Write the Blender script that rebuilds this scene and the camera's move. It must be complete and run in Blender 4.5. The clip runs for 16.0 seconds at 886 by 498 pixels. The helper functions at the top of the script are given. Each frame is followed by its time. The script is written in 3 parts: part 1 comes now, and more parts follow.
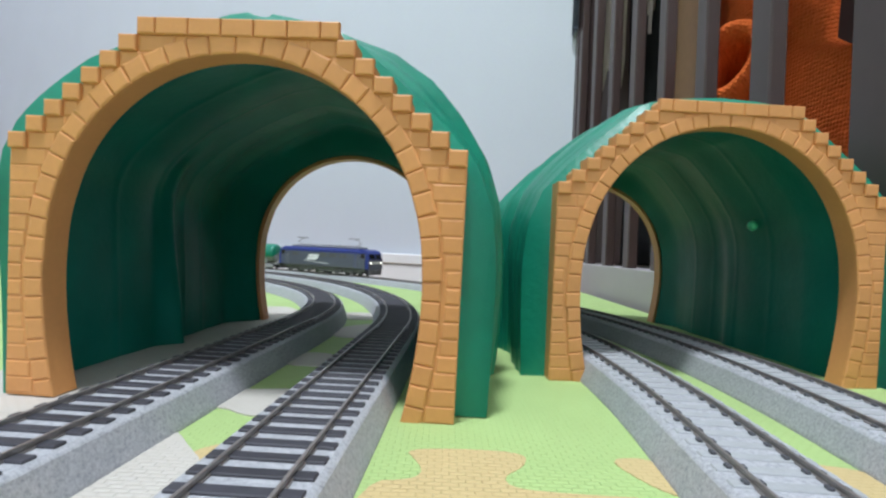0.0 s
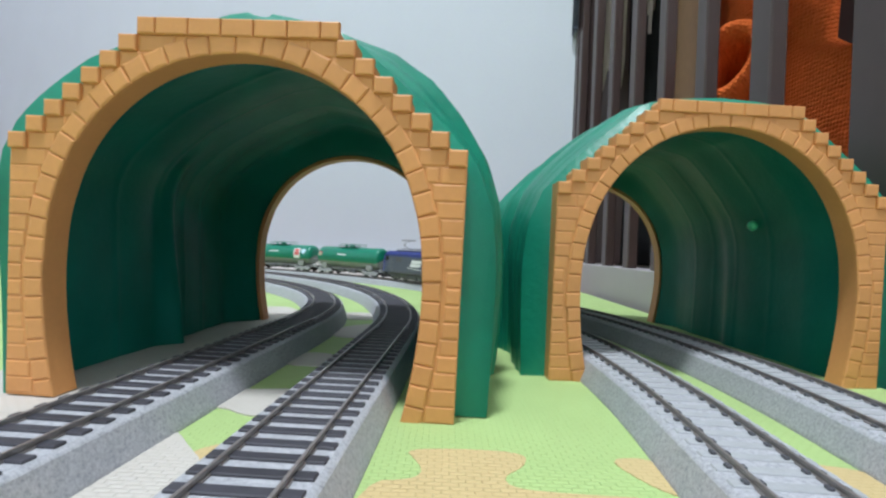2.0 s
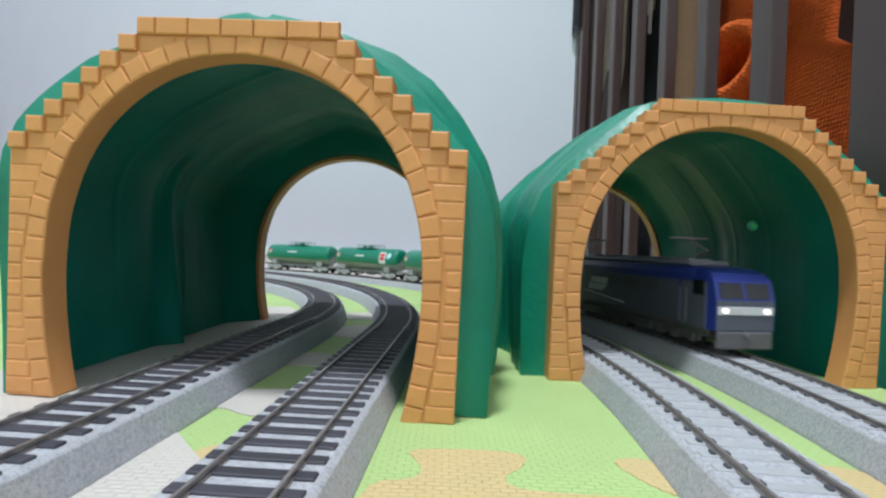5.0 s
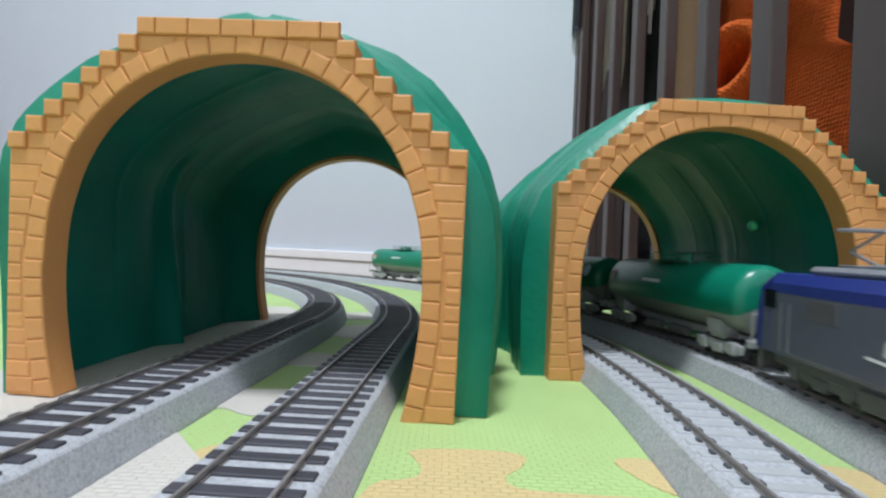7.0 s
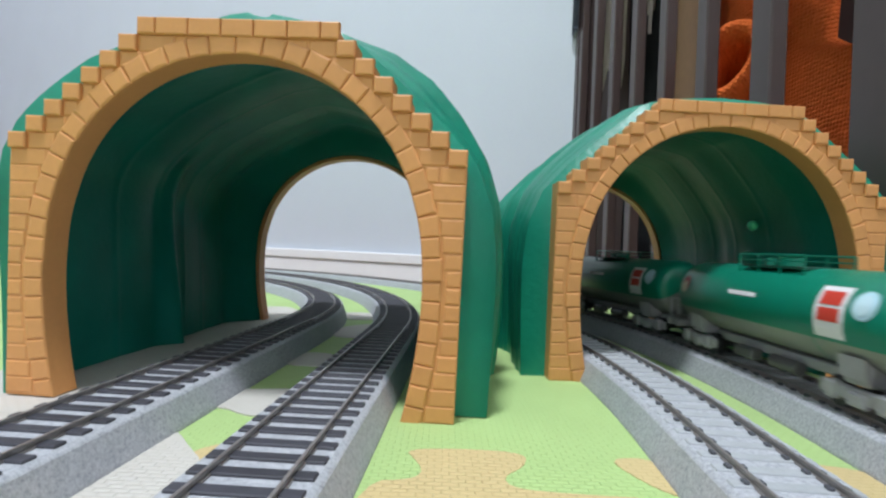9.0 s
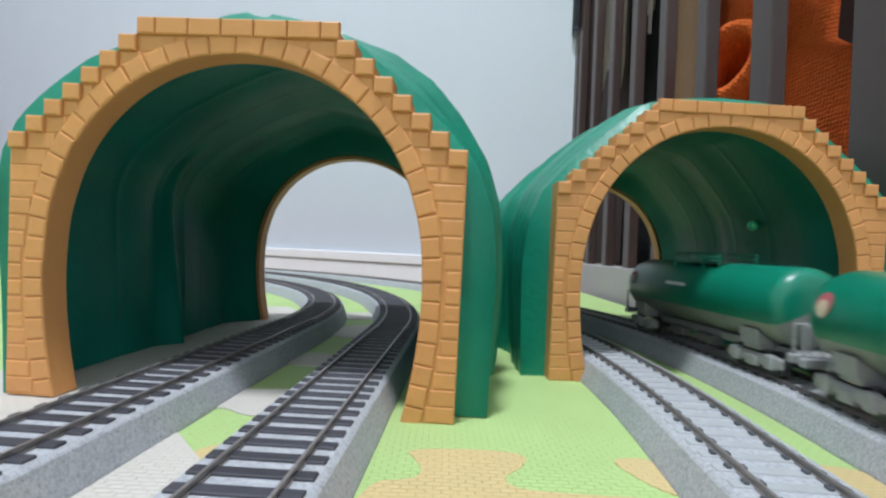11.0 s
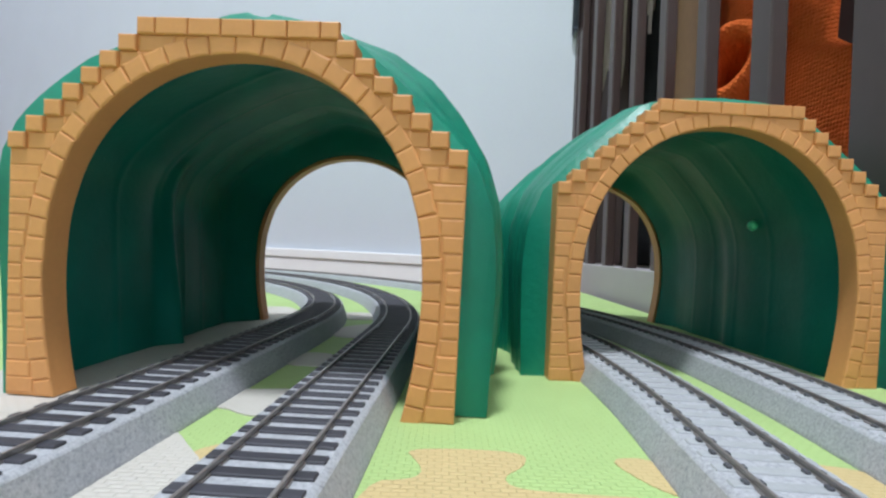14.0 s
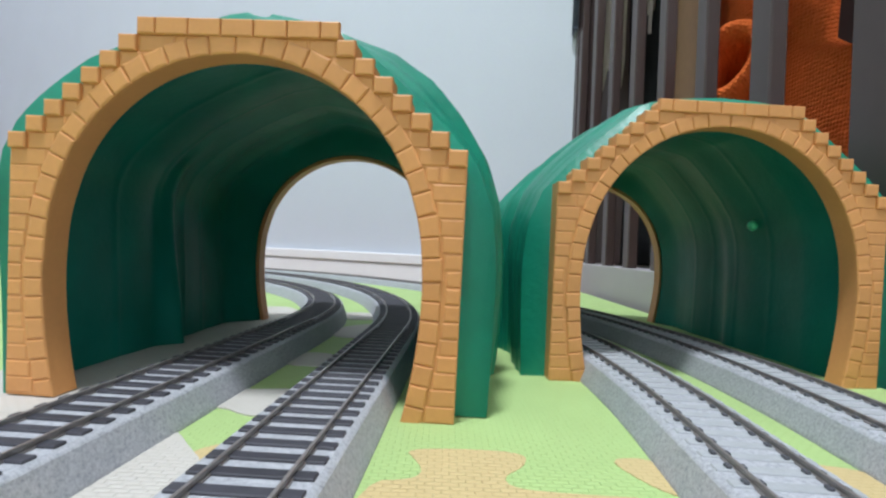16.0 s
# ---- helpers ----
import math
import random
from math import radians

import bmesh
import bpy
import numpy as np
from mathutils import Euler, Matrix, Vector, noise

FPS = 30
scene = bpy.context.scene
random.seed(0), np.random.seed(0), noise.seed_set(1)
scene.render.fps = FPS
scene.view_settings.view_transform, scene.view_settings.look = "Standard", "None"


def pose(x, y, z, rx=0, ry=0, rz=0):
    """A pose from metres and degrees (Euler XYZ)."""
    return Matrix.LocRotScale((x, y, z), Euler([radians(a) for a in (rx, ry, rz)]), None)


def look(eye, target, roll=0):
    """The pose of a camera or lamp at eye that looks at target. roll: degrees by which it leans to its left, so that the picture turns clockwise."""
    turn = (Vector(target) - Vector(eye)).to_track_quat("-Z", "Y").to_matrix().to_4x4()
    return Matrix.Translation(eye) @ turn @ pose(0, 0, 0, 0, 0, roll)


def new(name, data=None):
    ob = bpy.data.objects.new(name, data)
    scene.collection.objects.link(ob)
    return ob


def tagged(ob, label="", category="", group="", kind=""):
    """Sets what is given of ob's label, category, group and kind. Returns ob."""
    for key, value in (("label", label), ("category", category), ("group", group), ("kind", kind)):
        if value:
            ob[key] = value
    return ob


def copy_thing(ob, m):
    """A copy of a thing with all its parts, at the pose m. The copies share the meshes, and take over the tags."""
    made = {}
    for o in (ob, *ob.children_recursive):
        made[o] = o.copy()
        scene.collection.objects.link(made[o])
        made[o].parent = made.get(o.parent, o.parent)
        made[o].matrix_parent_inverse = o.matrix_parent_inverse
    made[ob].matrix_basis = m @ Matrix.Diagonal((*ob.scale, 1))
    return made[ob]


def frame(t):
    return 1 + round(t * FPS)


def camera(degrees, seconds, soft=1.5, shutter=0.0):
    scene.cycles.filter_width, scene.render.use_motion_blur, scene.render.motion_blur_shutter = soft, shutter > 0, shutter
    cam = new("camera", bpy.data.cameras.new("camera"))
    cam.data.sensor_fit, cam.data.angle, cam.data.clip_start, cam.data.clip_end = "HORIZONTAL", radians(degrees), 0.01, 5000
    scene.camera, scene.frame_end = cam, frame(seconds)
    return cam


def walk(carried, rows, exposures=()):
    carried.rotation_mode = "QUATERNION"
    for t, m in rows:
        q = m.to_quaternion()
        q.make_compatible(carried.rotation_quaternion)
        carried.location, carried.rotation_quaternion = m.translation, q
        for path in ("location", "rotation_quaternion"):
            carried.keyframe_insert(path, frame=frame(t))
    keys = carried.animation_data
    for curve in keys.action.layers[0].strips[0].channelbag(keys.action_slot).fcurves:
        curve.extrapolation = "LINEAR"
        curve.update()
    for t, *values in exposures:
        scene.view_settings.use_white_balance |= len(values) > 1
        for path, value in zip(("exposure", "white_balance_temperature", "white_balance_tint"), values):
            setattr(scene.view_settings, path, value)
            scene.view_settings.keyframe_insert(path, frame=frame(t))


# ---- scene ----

# Everything below is laid out in millimetres on a model-railway scale and turned into metres by MM.
MM = 0.001

# ---------------------------------------------------------------- camera
cam = camera(81.62, 16.0, soft=2.4, shutter=0.8)
EYE = (0.0, 0.0, 33.19 * MM)
VIEW = look(EYE, (0.0, 1.0, 33.19 * MM - 0.0021), roll=2.286)
walk(cam, [(0.0, VIEW), (16.0, VIEW)], exposures=[(0.0, 0.0), (16.0, 0.0)])

# ---------------------------------------------------------------- light
world = bpy.data.worlds.new("room_air")
scene.world = world
world.use_nodes = True
world.node_tree.nodes["Background"].inputs[0].default_value = (0.75, 0.85, 1.0, 1)
world.node_tree.nodes["Background"].inputs[1].default_value = 0.02


def ceiling_lamp_light(x, y, z, size, watts):
    data = bpy.data.lights.new("ceiling_lamp_light", "AREA")
    data.shape, data.size, data.energy, data.color = "DISK", size, watts, (0.85, 0.905, 1.0)
    ob = new("ceiling_lamp_light", data)
    ob.matrix_world = pose(x, y, z)
    return ob


ceiling_lamp_light(-0.24, -0.38, 2.28, 0.32, 60.0)


# ---------------------------------------------------------------- materials
def nodes_of(name):
    m = bpy.data.materials.new(name)
    m.use_nodes = True
    nt = m.node_tree
    return m, nt, nt.nodes["Principled BSDF"]


def coords(nt, scale):
    tc = nt.nodes.new("ShaderNodeTexCoord")
    mp = nt.nodes.new("ShaderNodeMapping")
    mp.inputs["Scale"].default_value = (scale, scale, scale)
    nt.links.new(tc.outputs["Object"], mp.inputs["Vector"])
    return mp.outputs["Vector"]


def noisy(nt, vec, scale, detail=4.0, rough=0.6):
    n = nt.nodes.new("ShaderNodeTexNoise")
    n.inputs["Scale"].default_value, n.inputs["Detail"].default_value, n.inputs["Roughness"].default_value = scale, detail, rough
    nt.links.new(vec, n.inputs["Vector"])
    return n.outputs["Fac"]


def ramp(nt, fac, stops):
    r = nt.nodes.new("ShaderNodeValToRGB")
    e = r.color_ramp.elements
    while len(e) < len(stops):
        e.new(0.5)
    for k, (pos, col) in enumerate(stops):
        e[k].position, e[k].color = pos, (*col, 1)
    nt.links.new(fac, r.inputs["Fac"])
    return r.outputs["Color"]


def bump(nt, bsdf, fac, strength, dist):
    b = nt.nodes.new("ShaderNodeBump")
    b.inputs["Strength"].default_value, b.inputs["Distance"].default_value = strength, dist
    nt.links.new(fac, b.inputs["Height"])
    nt.links.new(b.outputs["Normal"], bsdf.inputs["Normal"])
    return b


def tint(col, k):
    return tuple(min(1.0, c * k) for c in col)


def plain(name, col, rough=0.5, metal=0.0, vary=0.12, scale=0.25, fine=1.5, relief=0.25, dist=0.00006, spec=0.5, per_piece=0.0):
    """A surface with broad mottling, fine grain and slight relief; scale and fine count features per millimetre."""
    m, nt, b = nodes_of(name)
    v = coords(nt, 1000.0)
    broad, grain = noisy(nt, v, scale), noisy(nt, v, fine)
    mix = nt.nodes.new("ShaderNodeMath")
    mix.operation = "MULTIPLY_ADD"
    nt.links.new(broad, mix.inputs[0])
    mix.inputs[1].default_value = 0.6
    half = nt.nodes.new("ShaderNodeMath")
    half.operation = "MULTIPLY"
    nt.links.new(grain, half.inputs[0])
    half.inputs[1].default_value = 0.4
    nt.links.new(half.outputs[0], mix.inputs[2])
    col_out = ramp(nt, mix.outputs[0], [(0.3, tint(col, 1 - vary)), (0.7, tint(col, 1 + vary))])
    if per_piece:
        info = nt.nodes.new("ShaderNodeObjectInfo")
        hsv = nt.nodes.new("ShaderNodeHueSaturation")
        rng = nt.nodes.new("ShaderNodeMapRange")
        rng.inputs["To Min"].default_value, rng.inputs["To Max"].default_value = 1 - per_piece, 1 + per_piece
        nt.links.new(info.outputs["Random"], rng.inputs["Value"])
        nt.links.new(rng.outputs["Result"], hsv.inputs["Value"])
        nt.links.new(col_out, hsv.inputs["Color"])
        col_out = hsv.outputs["Color"]
    nt.links.new(col_out, b.inputs["Base Color"])
    b.inputs["Roughness"].default_value, b.inputs["Metallic"].default_value = rough, metal
    b.inputs["Specular IOR Level"].default_value = spec
    if relief:
        bump(nt, b, grain, relief, dist)
    return m


ORANGE = plain("tan_plastic", (0.66, 0.305, 0.102), 0.5, vary=0.07, scale=0.06, fine=0.9, relief=0.2, dist=0.0001, per_piece=0.05)
ORANGE_DEEP = plain("tan_plastic_backing", (0.64, 0.29, 0.096), 0.5, vary=0.07, scale=0.06, fine=0.9, relief=0.2, dist=0.0001)


# deep below 1 darkens the base colour, as painted-in shade
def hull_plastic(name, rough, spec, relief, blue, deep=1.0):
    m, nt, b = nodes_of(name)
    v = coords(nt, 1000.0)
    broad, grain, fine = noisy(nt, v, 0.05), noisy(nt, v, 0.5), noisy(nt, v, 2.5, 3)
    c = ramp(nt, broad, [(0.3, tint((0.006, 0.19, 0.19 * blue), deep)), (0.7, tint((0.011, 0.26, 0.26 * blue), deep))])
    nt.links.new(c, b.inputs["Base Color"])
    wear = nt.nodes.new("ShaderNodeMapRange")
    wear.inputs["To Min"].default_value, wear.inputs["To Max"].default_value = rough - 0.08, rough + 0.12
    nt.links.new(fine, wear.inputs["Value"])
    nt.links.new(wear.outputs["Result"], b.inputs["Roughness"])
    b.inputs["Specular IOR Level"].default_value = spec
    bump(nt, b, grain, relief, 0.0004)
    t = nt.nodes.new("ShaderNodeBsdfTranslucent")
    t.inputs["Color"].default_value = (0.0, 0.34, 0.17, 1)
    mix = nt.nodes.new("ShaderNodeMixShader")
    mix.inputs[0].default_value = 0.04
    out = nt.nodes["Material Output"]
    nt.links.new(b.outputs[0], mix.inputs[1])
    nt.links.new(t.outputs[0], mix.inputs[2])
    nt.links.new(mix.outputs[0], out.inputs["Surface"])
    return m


GREEN = hull_plastic("green_plastic", 0.34, 0.45, 0.4, 0.62)
# same plastic, less glossy; colour darkened for tunnel shade and blued for haze
GREEN_MATT_SHADED = hull_plastic("green_plastic_shaded_inside", 0.36, 0.14, 0.3, 0.76, 0.85)
PEG = plain("pale_green_plastic", (0.10, 0.70, 0.42), 0.3)


def ballast():
    m, nt, b = nodes_of("ballast_plastic")
    v = coords(nt, 1000.0)
    grain, broad, speck = noisy(nt, v, 1.6, 5, 0.7), noisy(nt, v, 0.12), noisy(nt, v, 3.5, 2)
    c = ramp(nt, grain, [(0.28, (0.235, 0.25, 0.27)), (0.5, (0.385, 0.40, 0.42)), (0.72, (0.50, 0.515, 0.53))])
    hsv = nt.nodes.new("ShaderNodeHueSaturation")
    rng = nt.nodes.new("ShaderNodeMapRange")
    rng.inputs["To Min"].default_value, rng.inputs["To Max"].default_value = 0.85, 1.15
    nt.links.new(broad, rng.inputs["Value"])
    nt.links.new(rng.outputs["Result"], hsv.inputs["Value"])
    nt.links.new(c, hsv.inputs["Color"])
    nt.links.new(hsv.outputs["Color"], b.inputs["Base Color"])
    b.inputs["Roughness"].default_value = 0.75
    bump(nt, b, grain, 0.45, 0.0003)
    return m


BALLAST = ballast()
SLEEPER_DARK = plain("dark_sleeper_plastic", (0.045, 0.045, 0.055), 0.6, per_piece=0.15, vary=0.2)
SLEEPER_GREY = plain("grey_sleeper_plastic", (0.36, 0.38, 0.385), 0.7, per_piece=0.04)
JOINER = plain("joiner_metal", (0.32, 0.32, 0.33), 0.4, metal=0.5)
CLIP_DARK = plain("dark_rail_clip", (0.07, 0.075, 0.085), 0.6)
RAIL = plain("rail_metal", (0.27, 0.25, 0.235), 0.4, metal=0.5, vary=0.2, scale=0.05, fine=0.8)


def foam(name, col):
    """Foam play mat: small woven brick relief pressed into it."""
    m, nt, b = nodes_of(name)
    v = coords(nt, 1000.0)
    br = nt.nodes.new("ShaderNodeTexBrick")
    br.offset, br.squash = 0.5, 1.0
    for key, val in (("Scale", 1.0), ("Mortar Size", 0.2), ("Mortar Smooth", 1.0), ("Brick Width", 2.3), ("Row Height", 1.15)):
        br.inputs[key].default_value = val
    nt.links.new(v, br.inputs["Vector"])
    broad, grain = noisy(nt, v, 0.03), noisy(nt, v, 1.2)
    c = ramp(nt, broad, [(0.3, tint(col, 0.94)), (0.7, tint(col, 1.05))])
    mixc = nt.nodes.new("ShaderNodeMixRGB")
    mixc.blend_type = "MULTIPLY"
    mixc.inputs[2].default_value = (0.93, 0.93, 0.92, 1)
    nt.links.new(br.outputs["Fac"], mixc.inputs[0])
    nt.links.new(c, mixc.inputs[1])
    nt.links.new(mixc.outputs[0], b.inputs["Base Color"])
    b.inputs["Roughness"].default_value = 0.7
    inv = nt.nodes.new("ShaderNodeMath")
    inv.operation = "SUBTRACT"
    inv.inputs[0].default_value = 1.0
    nt.links.new(br.outputs["Fac"], inv.inputs[1])
    bump(nt, b, inv.outputs[0], 0.55, 0.0004)
    return m


MAT_GREEN = foam("green_foam", (0.405, 0.57, 0.215))
MAT_TAN = foam("tan_foam", (0.60, 0.47, 0.225))
MAT_CREAM = foam("cream_foam", (0.56, 0.535, 0.475))
WALLPAPER = plain("white_wallpaper", (0.56, 0.598, 0.655), 0.8, vary=0.03, scale=0.01, fine=0.35, relief=0.35, dist=0.0006)
WHITE_PAINT = plain("white_painted_wood", (0.80, 0.80, 0.80), 0.4, vary=0.03, scale=0.01, fine=0.1)
FLOOR_WOOD = plain("floor_boards", (0.35, 0.24, 0.15), 0.45, vary=0.15, scale=0.01, fine=0.1)
SIDE_WALL = plain("white_side_wallpaper", (0.66, 0.67, 0.70), 0.85, vary=0.02, scale=0.01, fine=0.3)
CEIL = plain("ceiling_paper", (0.8, 0.8, 0.8), 0.85, vary=0.02, scale=0.01, fine=0.1)
RACK = plain("dark_brown_lacquer", (0.055, 0.034, 0.030), 0.38, vary=0.15, scale=0.01, fine=0.12, spec=0.5)
PANEL = plain("grey_white_panel", (0.38, 0.36, 0.365), 0.45, vary=0.04, scale=0.01, fine=0.1)
BLUE = plain("blue_paint", (0.018, 0.035, 0.20), 0.35, vary=0.08)
SLATE = plain("slate_grey_paint", (0.085, 0.095, 0.125), 0.4, vary=0.08)
ROOF_GREY = plain("roof_grey_paint", (0.20, 0.21, 0.23), 0.5, vary=0.1)
UNDER = plain("underframe_grey", (0.10, 0.10, 0.105), 0.55, vary=0.2)
UNDER_LIGHT = plain("bogie_light_grey", (0.34, 0.345, 0.35), 0.5, vary=0.15)
TANK_GREEN = plain("tank_green_paint", (0.004, 0.19, 0.115), 0.28, vary=0.06)
TANK_GREY = plain("tank_grey_paint", (0.22, 0.23, 0.22), 0.4, vary=0.08)
WALK_DARK = plain("walkway_dark_green", (0.006, 0.055, 0.035), 0.5)
WHITE = plain("white_print", (0.78, 0.78, 0.78), 0.5, vary=0.02)
RED = plain("red_print", (0.60, 0.05, 0.03), 0.5, vary=0.02)
PALE_PLATE = plain("pale_plate", (0.55, 0.74, 0.80), 0.5, vary=0.02)
EMBLEM_RED = plain("dull_red_print", (0.42, 0.10, 0.12), 0.5, vary=0.02)
EMBLEM_CREAM = plain("cream_print", (0.55, 0.48, 0.33), 0.5, vary=0.02)
PALE_BLUE = plain("pale_blue_print", (0.45, 0.68, 0.75), 0.5, vary=0.02)
WHEEL = plain("wheel_metal", (0.06, 0.06, 0.065), 0.35, metal=0.7)
GLASS_DARK = plain("dark_window", (0.012, 0.014, 0.018), 0.08, vary=0.0, relief=0)
RAILCAR_RED = plain("dull_red_paint", (0.33, 0.09, 0.07), 0.4)
ROOF_PALE = plain("pale_grey_paint", (0.55, 0.56, 0.58), 0.4)
PANTO = plain("pantograph_metal", (0.30, 0.31, 0.33), 0.4, metal=0.6)


def glow(name, col, strength):
    m, nt, b = nodes_of(name)
    b.inputs["Base Color"].default_value = (*col, 1)
    b.inputs["Emission Color"].default_value = (*col, 1)
    b.inputs["Emission Strength"].default_value = strength
    return m


LAMP_ON = glow("lit_headlight", (1.0, 0.95, 0.85), 3.0)


# ---------------------------------------------------------------- mesh helpers
def part(name, bm, material, parent=None, label="", smooth=False, m=None):
    """Links a bmesh, drawn in millimetres, as one mesh object."""
    me = bpy.data.meshes.new(name)
    bmesh.ops.recalc_face_normals(bm, faces=bm.faces)
    bmesh.ops.scale(bm, vec=(MM, MM, MM), verts=bm.verts)
    bm.to_mesh(me)
    bm.free()
    if smooth:
        me.polygons.foreach_set("use_smooth", [True] * len(me.polygons))
    me.materials.append(material)
    ob = new(name, me)
    if parent is not None:
        ob.parent = parent
    if m is not None:
        ob.matrix_basis = m
    if label:
        tagged(ob, label=label)
    return ob


def mm(x, y, z, rx=0, ry=0, rz=0):
    return pose(x * MM, y * MM, z * MM, rx, ry, rz)


def empty(name, m=None):
    ob = new(name)
    ob.empty_display_size = 0.01
    if m is not None:
        ob.matrix_basis = m
    return ob


def box(bm, x0, x1, y0, y1, z0, z1, bevel=0.0, m=None, seg=1):
    r = bmesh.ops.create_cube(bm, size=1.0)
    vs = r["verts"]
    bmesh.ops.scale(bm, vec=(x1 - x0, y1 - y0, z1 - z0), verts=vs)
    bmesh.ops.translate(bm, vec=((x0 + x1) / 2, (y0 + y1) / 2, (z0 + z1) / 2), verts=vs)
    if bevel:
        es = list({e for v in vs for e in v.link_edges})
        out = bmesh.ops.bevel(bm, geom=es, offset=bevel, segments=seg, profile=0.5, affect="EDGES")
        vs = list({v for f in out["faces"] for v in f.verts} | {v for v in vs if v.is_valid})
    if m is not None:
        bmesh.ops.transform(bm, matrix=m, verts=vs)
    return vs


def rod(bm, a, b, r, n=8, r2=None):
    """A round rod from a to b."""
    a, b = Vector(a), Vector(b)
    d = b - a
    m = Matrix.Translation((a + b) / 2) @ d.to_track_quat("Z", "Y").to_matrix().to_4x4()
    return bmesh.ops.create_cone(bm, cap_ends=True, segments=n, radius1=r, radius2=r if r2 is None else r2, depth=d.length, matrix=m)["verts"]


def prism(bm, pts, y0, y1, m=None):
    """An outline in x and z, drawn out from y0 to y1."""
    f = [bm.verts.new((x, y0, z)) for x, z in pts]
    g = [bm.verts.new((x, y1, z)) for x, z in pts]
    n = len(pts)
    bm.faces.new(f)
    bm.faces.new(g[::-1])
    for i in range(n):
        bm.faces.new((f[i], g[i], g[(i + 1) % n], f[(i + 1) % n]))
    if m is not None:
        bmesh.ops.transform(bm, matrix=m, verts=f + g)
    return f + g


def sweep(bm, line, section, closed=True):
    """Draws a section (offset to the left, height) along a line of (x, y, heading, height)."""
    rings = []
    for x, y, h, up in line:
        lx, ly = -math.cos(h), math.sin(h)
        rings.append([bm.verts.new((x + lx * u, y + ly * u, z + up)) for u, z in section])
    n = len(section)
    for a, b in zip(rings, rings[1:]):
        for i in range(n if closed else n - 1):
            j = (i + 1) % n
            bm.faces.new((a[i], a[j], b[j], b[i]))
    if closed:
        bm.faces.new(rings[0])
        bm.faces.new(rings[-1][::-1])


# ---------------------------------------------------------------- track lines
class Line:
    """A straight that runs into left-hand arcs, given as (length, radius), and out of them again. s = 0 where the curve begins; heading is
    turned from +y towards +x. dip: how far the bed is pressed into the soft mat on the far side."""

    def __init__(self, x, y, heading, arcs, dip=0.0):
        self.x, self.y, self.h, self.arcs, self.dip = x, y, heading, arcs, dip

    def at(self, s, off=0.0):
        x, y, h = self.x, self.y, self.h
        rest = s
        for length, r in self.arcs:
            d = min(max(rest, 0.0), length)
            a = d / r
            x, y, h = x + r * (math.cos(h - a) - math.cos(h)), y + r * (math.sin(h) - math.sin(h - a)), h - a
            rest -= d
            if rest <= 0:
                break
        x, y = x + rest * math.sin(h), y + rest * math.cos(h)
        return x - math.cos(h) * off, y + math.sin(h) * off, h

    def sink(self, s):
        t = min(1.0, max(0.0, (s - 150.0) / 140.0))
        return -self.dip * t * t * (3 - 2 * t)


def half_round(r):
    return [(math.pi * r, r)]


LINE_A = Line(-49.0, 177.0, 0.058, [(140.0, 218.1), (812.0, 325.0)])
LINE_B = Line(-16.1, 165.5, 0.048, half_round(312.3))
LINE_D = Line(78.58, 80.0, 0.116, [(135.0, 428.7), (1185.0, 421.8)], 1.5)
LINE_C = Line(45.85, 86.97, 0.09, half_round(391.8))
RAIL_TOP = 7.0


# ---------------------------------------------------------------- setting
def room():
    floor = bmesh.new()
    box(floor, -1700, 900, -1300, 1700, -40, -12)
    tagged(part("floor", floor, FLOOR_WOOD), "brown wooden floor of the room", "floor", kind="structure")
    # the far wall stands at a slant across the view
    a = math.degrees(math.atan(-0.58))
    base = mm(-30, 620, 0, 0, 0, a)
    wall = bmesh.new()
    box(wall, -1900, 1000, 0, 90, -12, 2400)
    tagged(part("wall_north", wall, WALLPAPER, m=base), "white papered wall with a faint bluish cast", "wall", kind="structure")
    board = bmesh.new()
    box(board, -1900, 900, -7, -0.5, -12, 10.6, 0.5)
    box(board, -1900, 900, -9, -0.5, 11.8, 24.0, 1.2)
    tagged(part("baseboard", board, WHITE_PAINT, m=base), "white baseboard with a groove along its top", "baseboard", kind="structure")
    for name, x0, x1, y0, y1 in (("wall_west", -1800, -1700, -1400, 1800), ("wall_east", 900, 1000, -1400, 1800), ("wall_south", -1700, 900, -1400, -1300)):
        w = bmesh.new()
        box(w, x0, x1, y0, y1, -12, 2400)
        tagged(part(name, w, SIDE_WALL), "white papered wall of the room", "wall", kind="structure")
    c = bmesh.new()
    box(c, -1800, 1000, -1400, 1800, 2400, 2480)
    tagged(part("ceiling", c, CEIL), "plain white ceiling", "ceiling", kind="structure")


room()


def blob(outline, rounds=2):
    """Rounds the corners of a closed outline."""
    for _ in range(rounds):
        out = []
        for (x0, y0), (x1, y1) in zip(outline, outline[1:] + outline[:1]):
            out += [(0.75 * x0 + 0.25 * x1, 0.75 * y0 + 0.25 * y1), (0.25 * x0 + 0.75 * x1, 0.25 * y0 + 0.75 * y1)]
        outline = out
    return outline


def patch(outline, material, name, label, z0=-0.5, rounds=2):
    bm = bmesh.new()
    z1 = 0.1 + 0.03 * len(MAT.children)
    pts = blob(outline, rounds)
    lo = [bm.verts.new((x, y, z0)) for x, y in pts]
    hi = [bm.verts.new((x, y, z1)) for x, y in pts]
    bm.faces.new(hi)
    for i in range(len(pts)):
        j = (i + 1) % len(pts)
        bm.faces.new((lo[i], lo[j], hi[j], hi[i]))
    return part(name, bm, material, MAT, label)


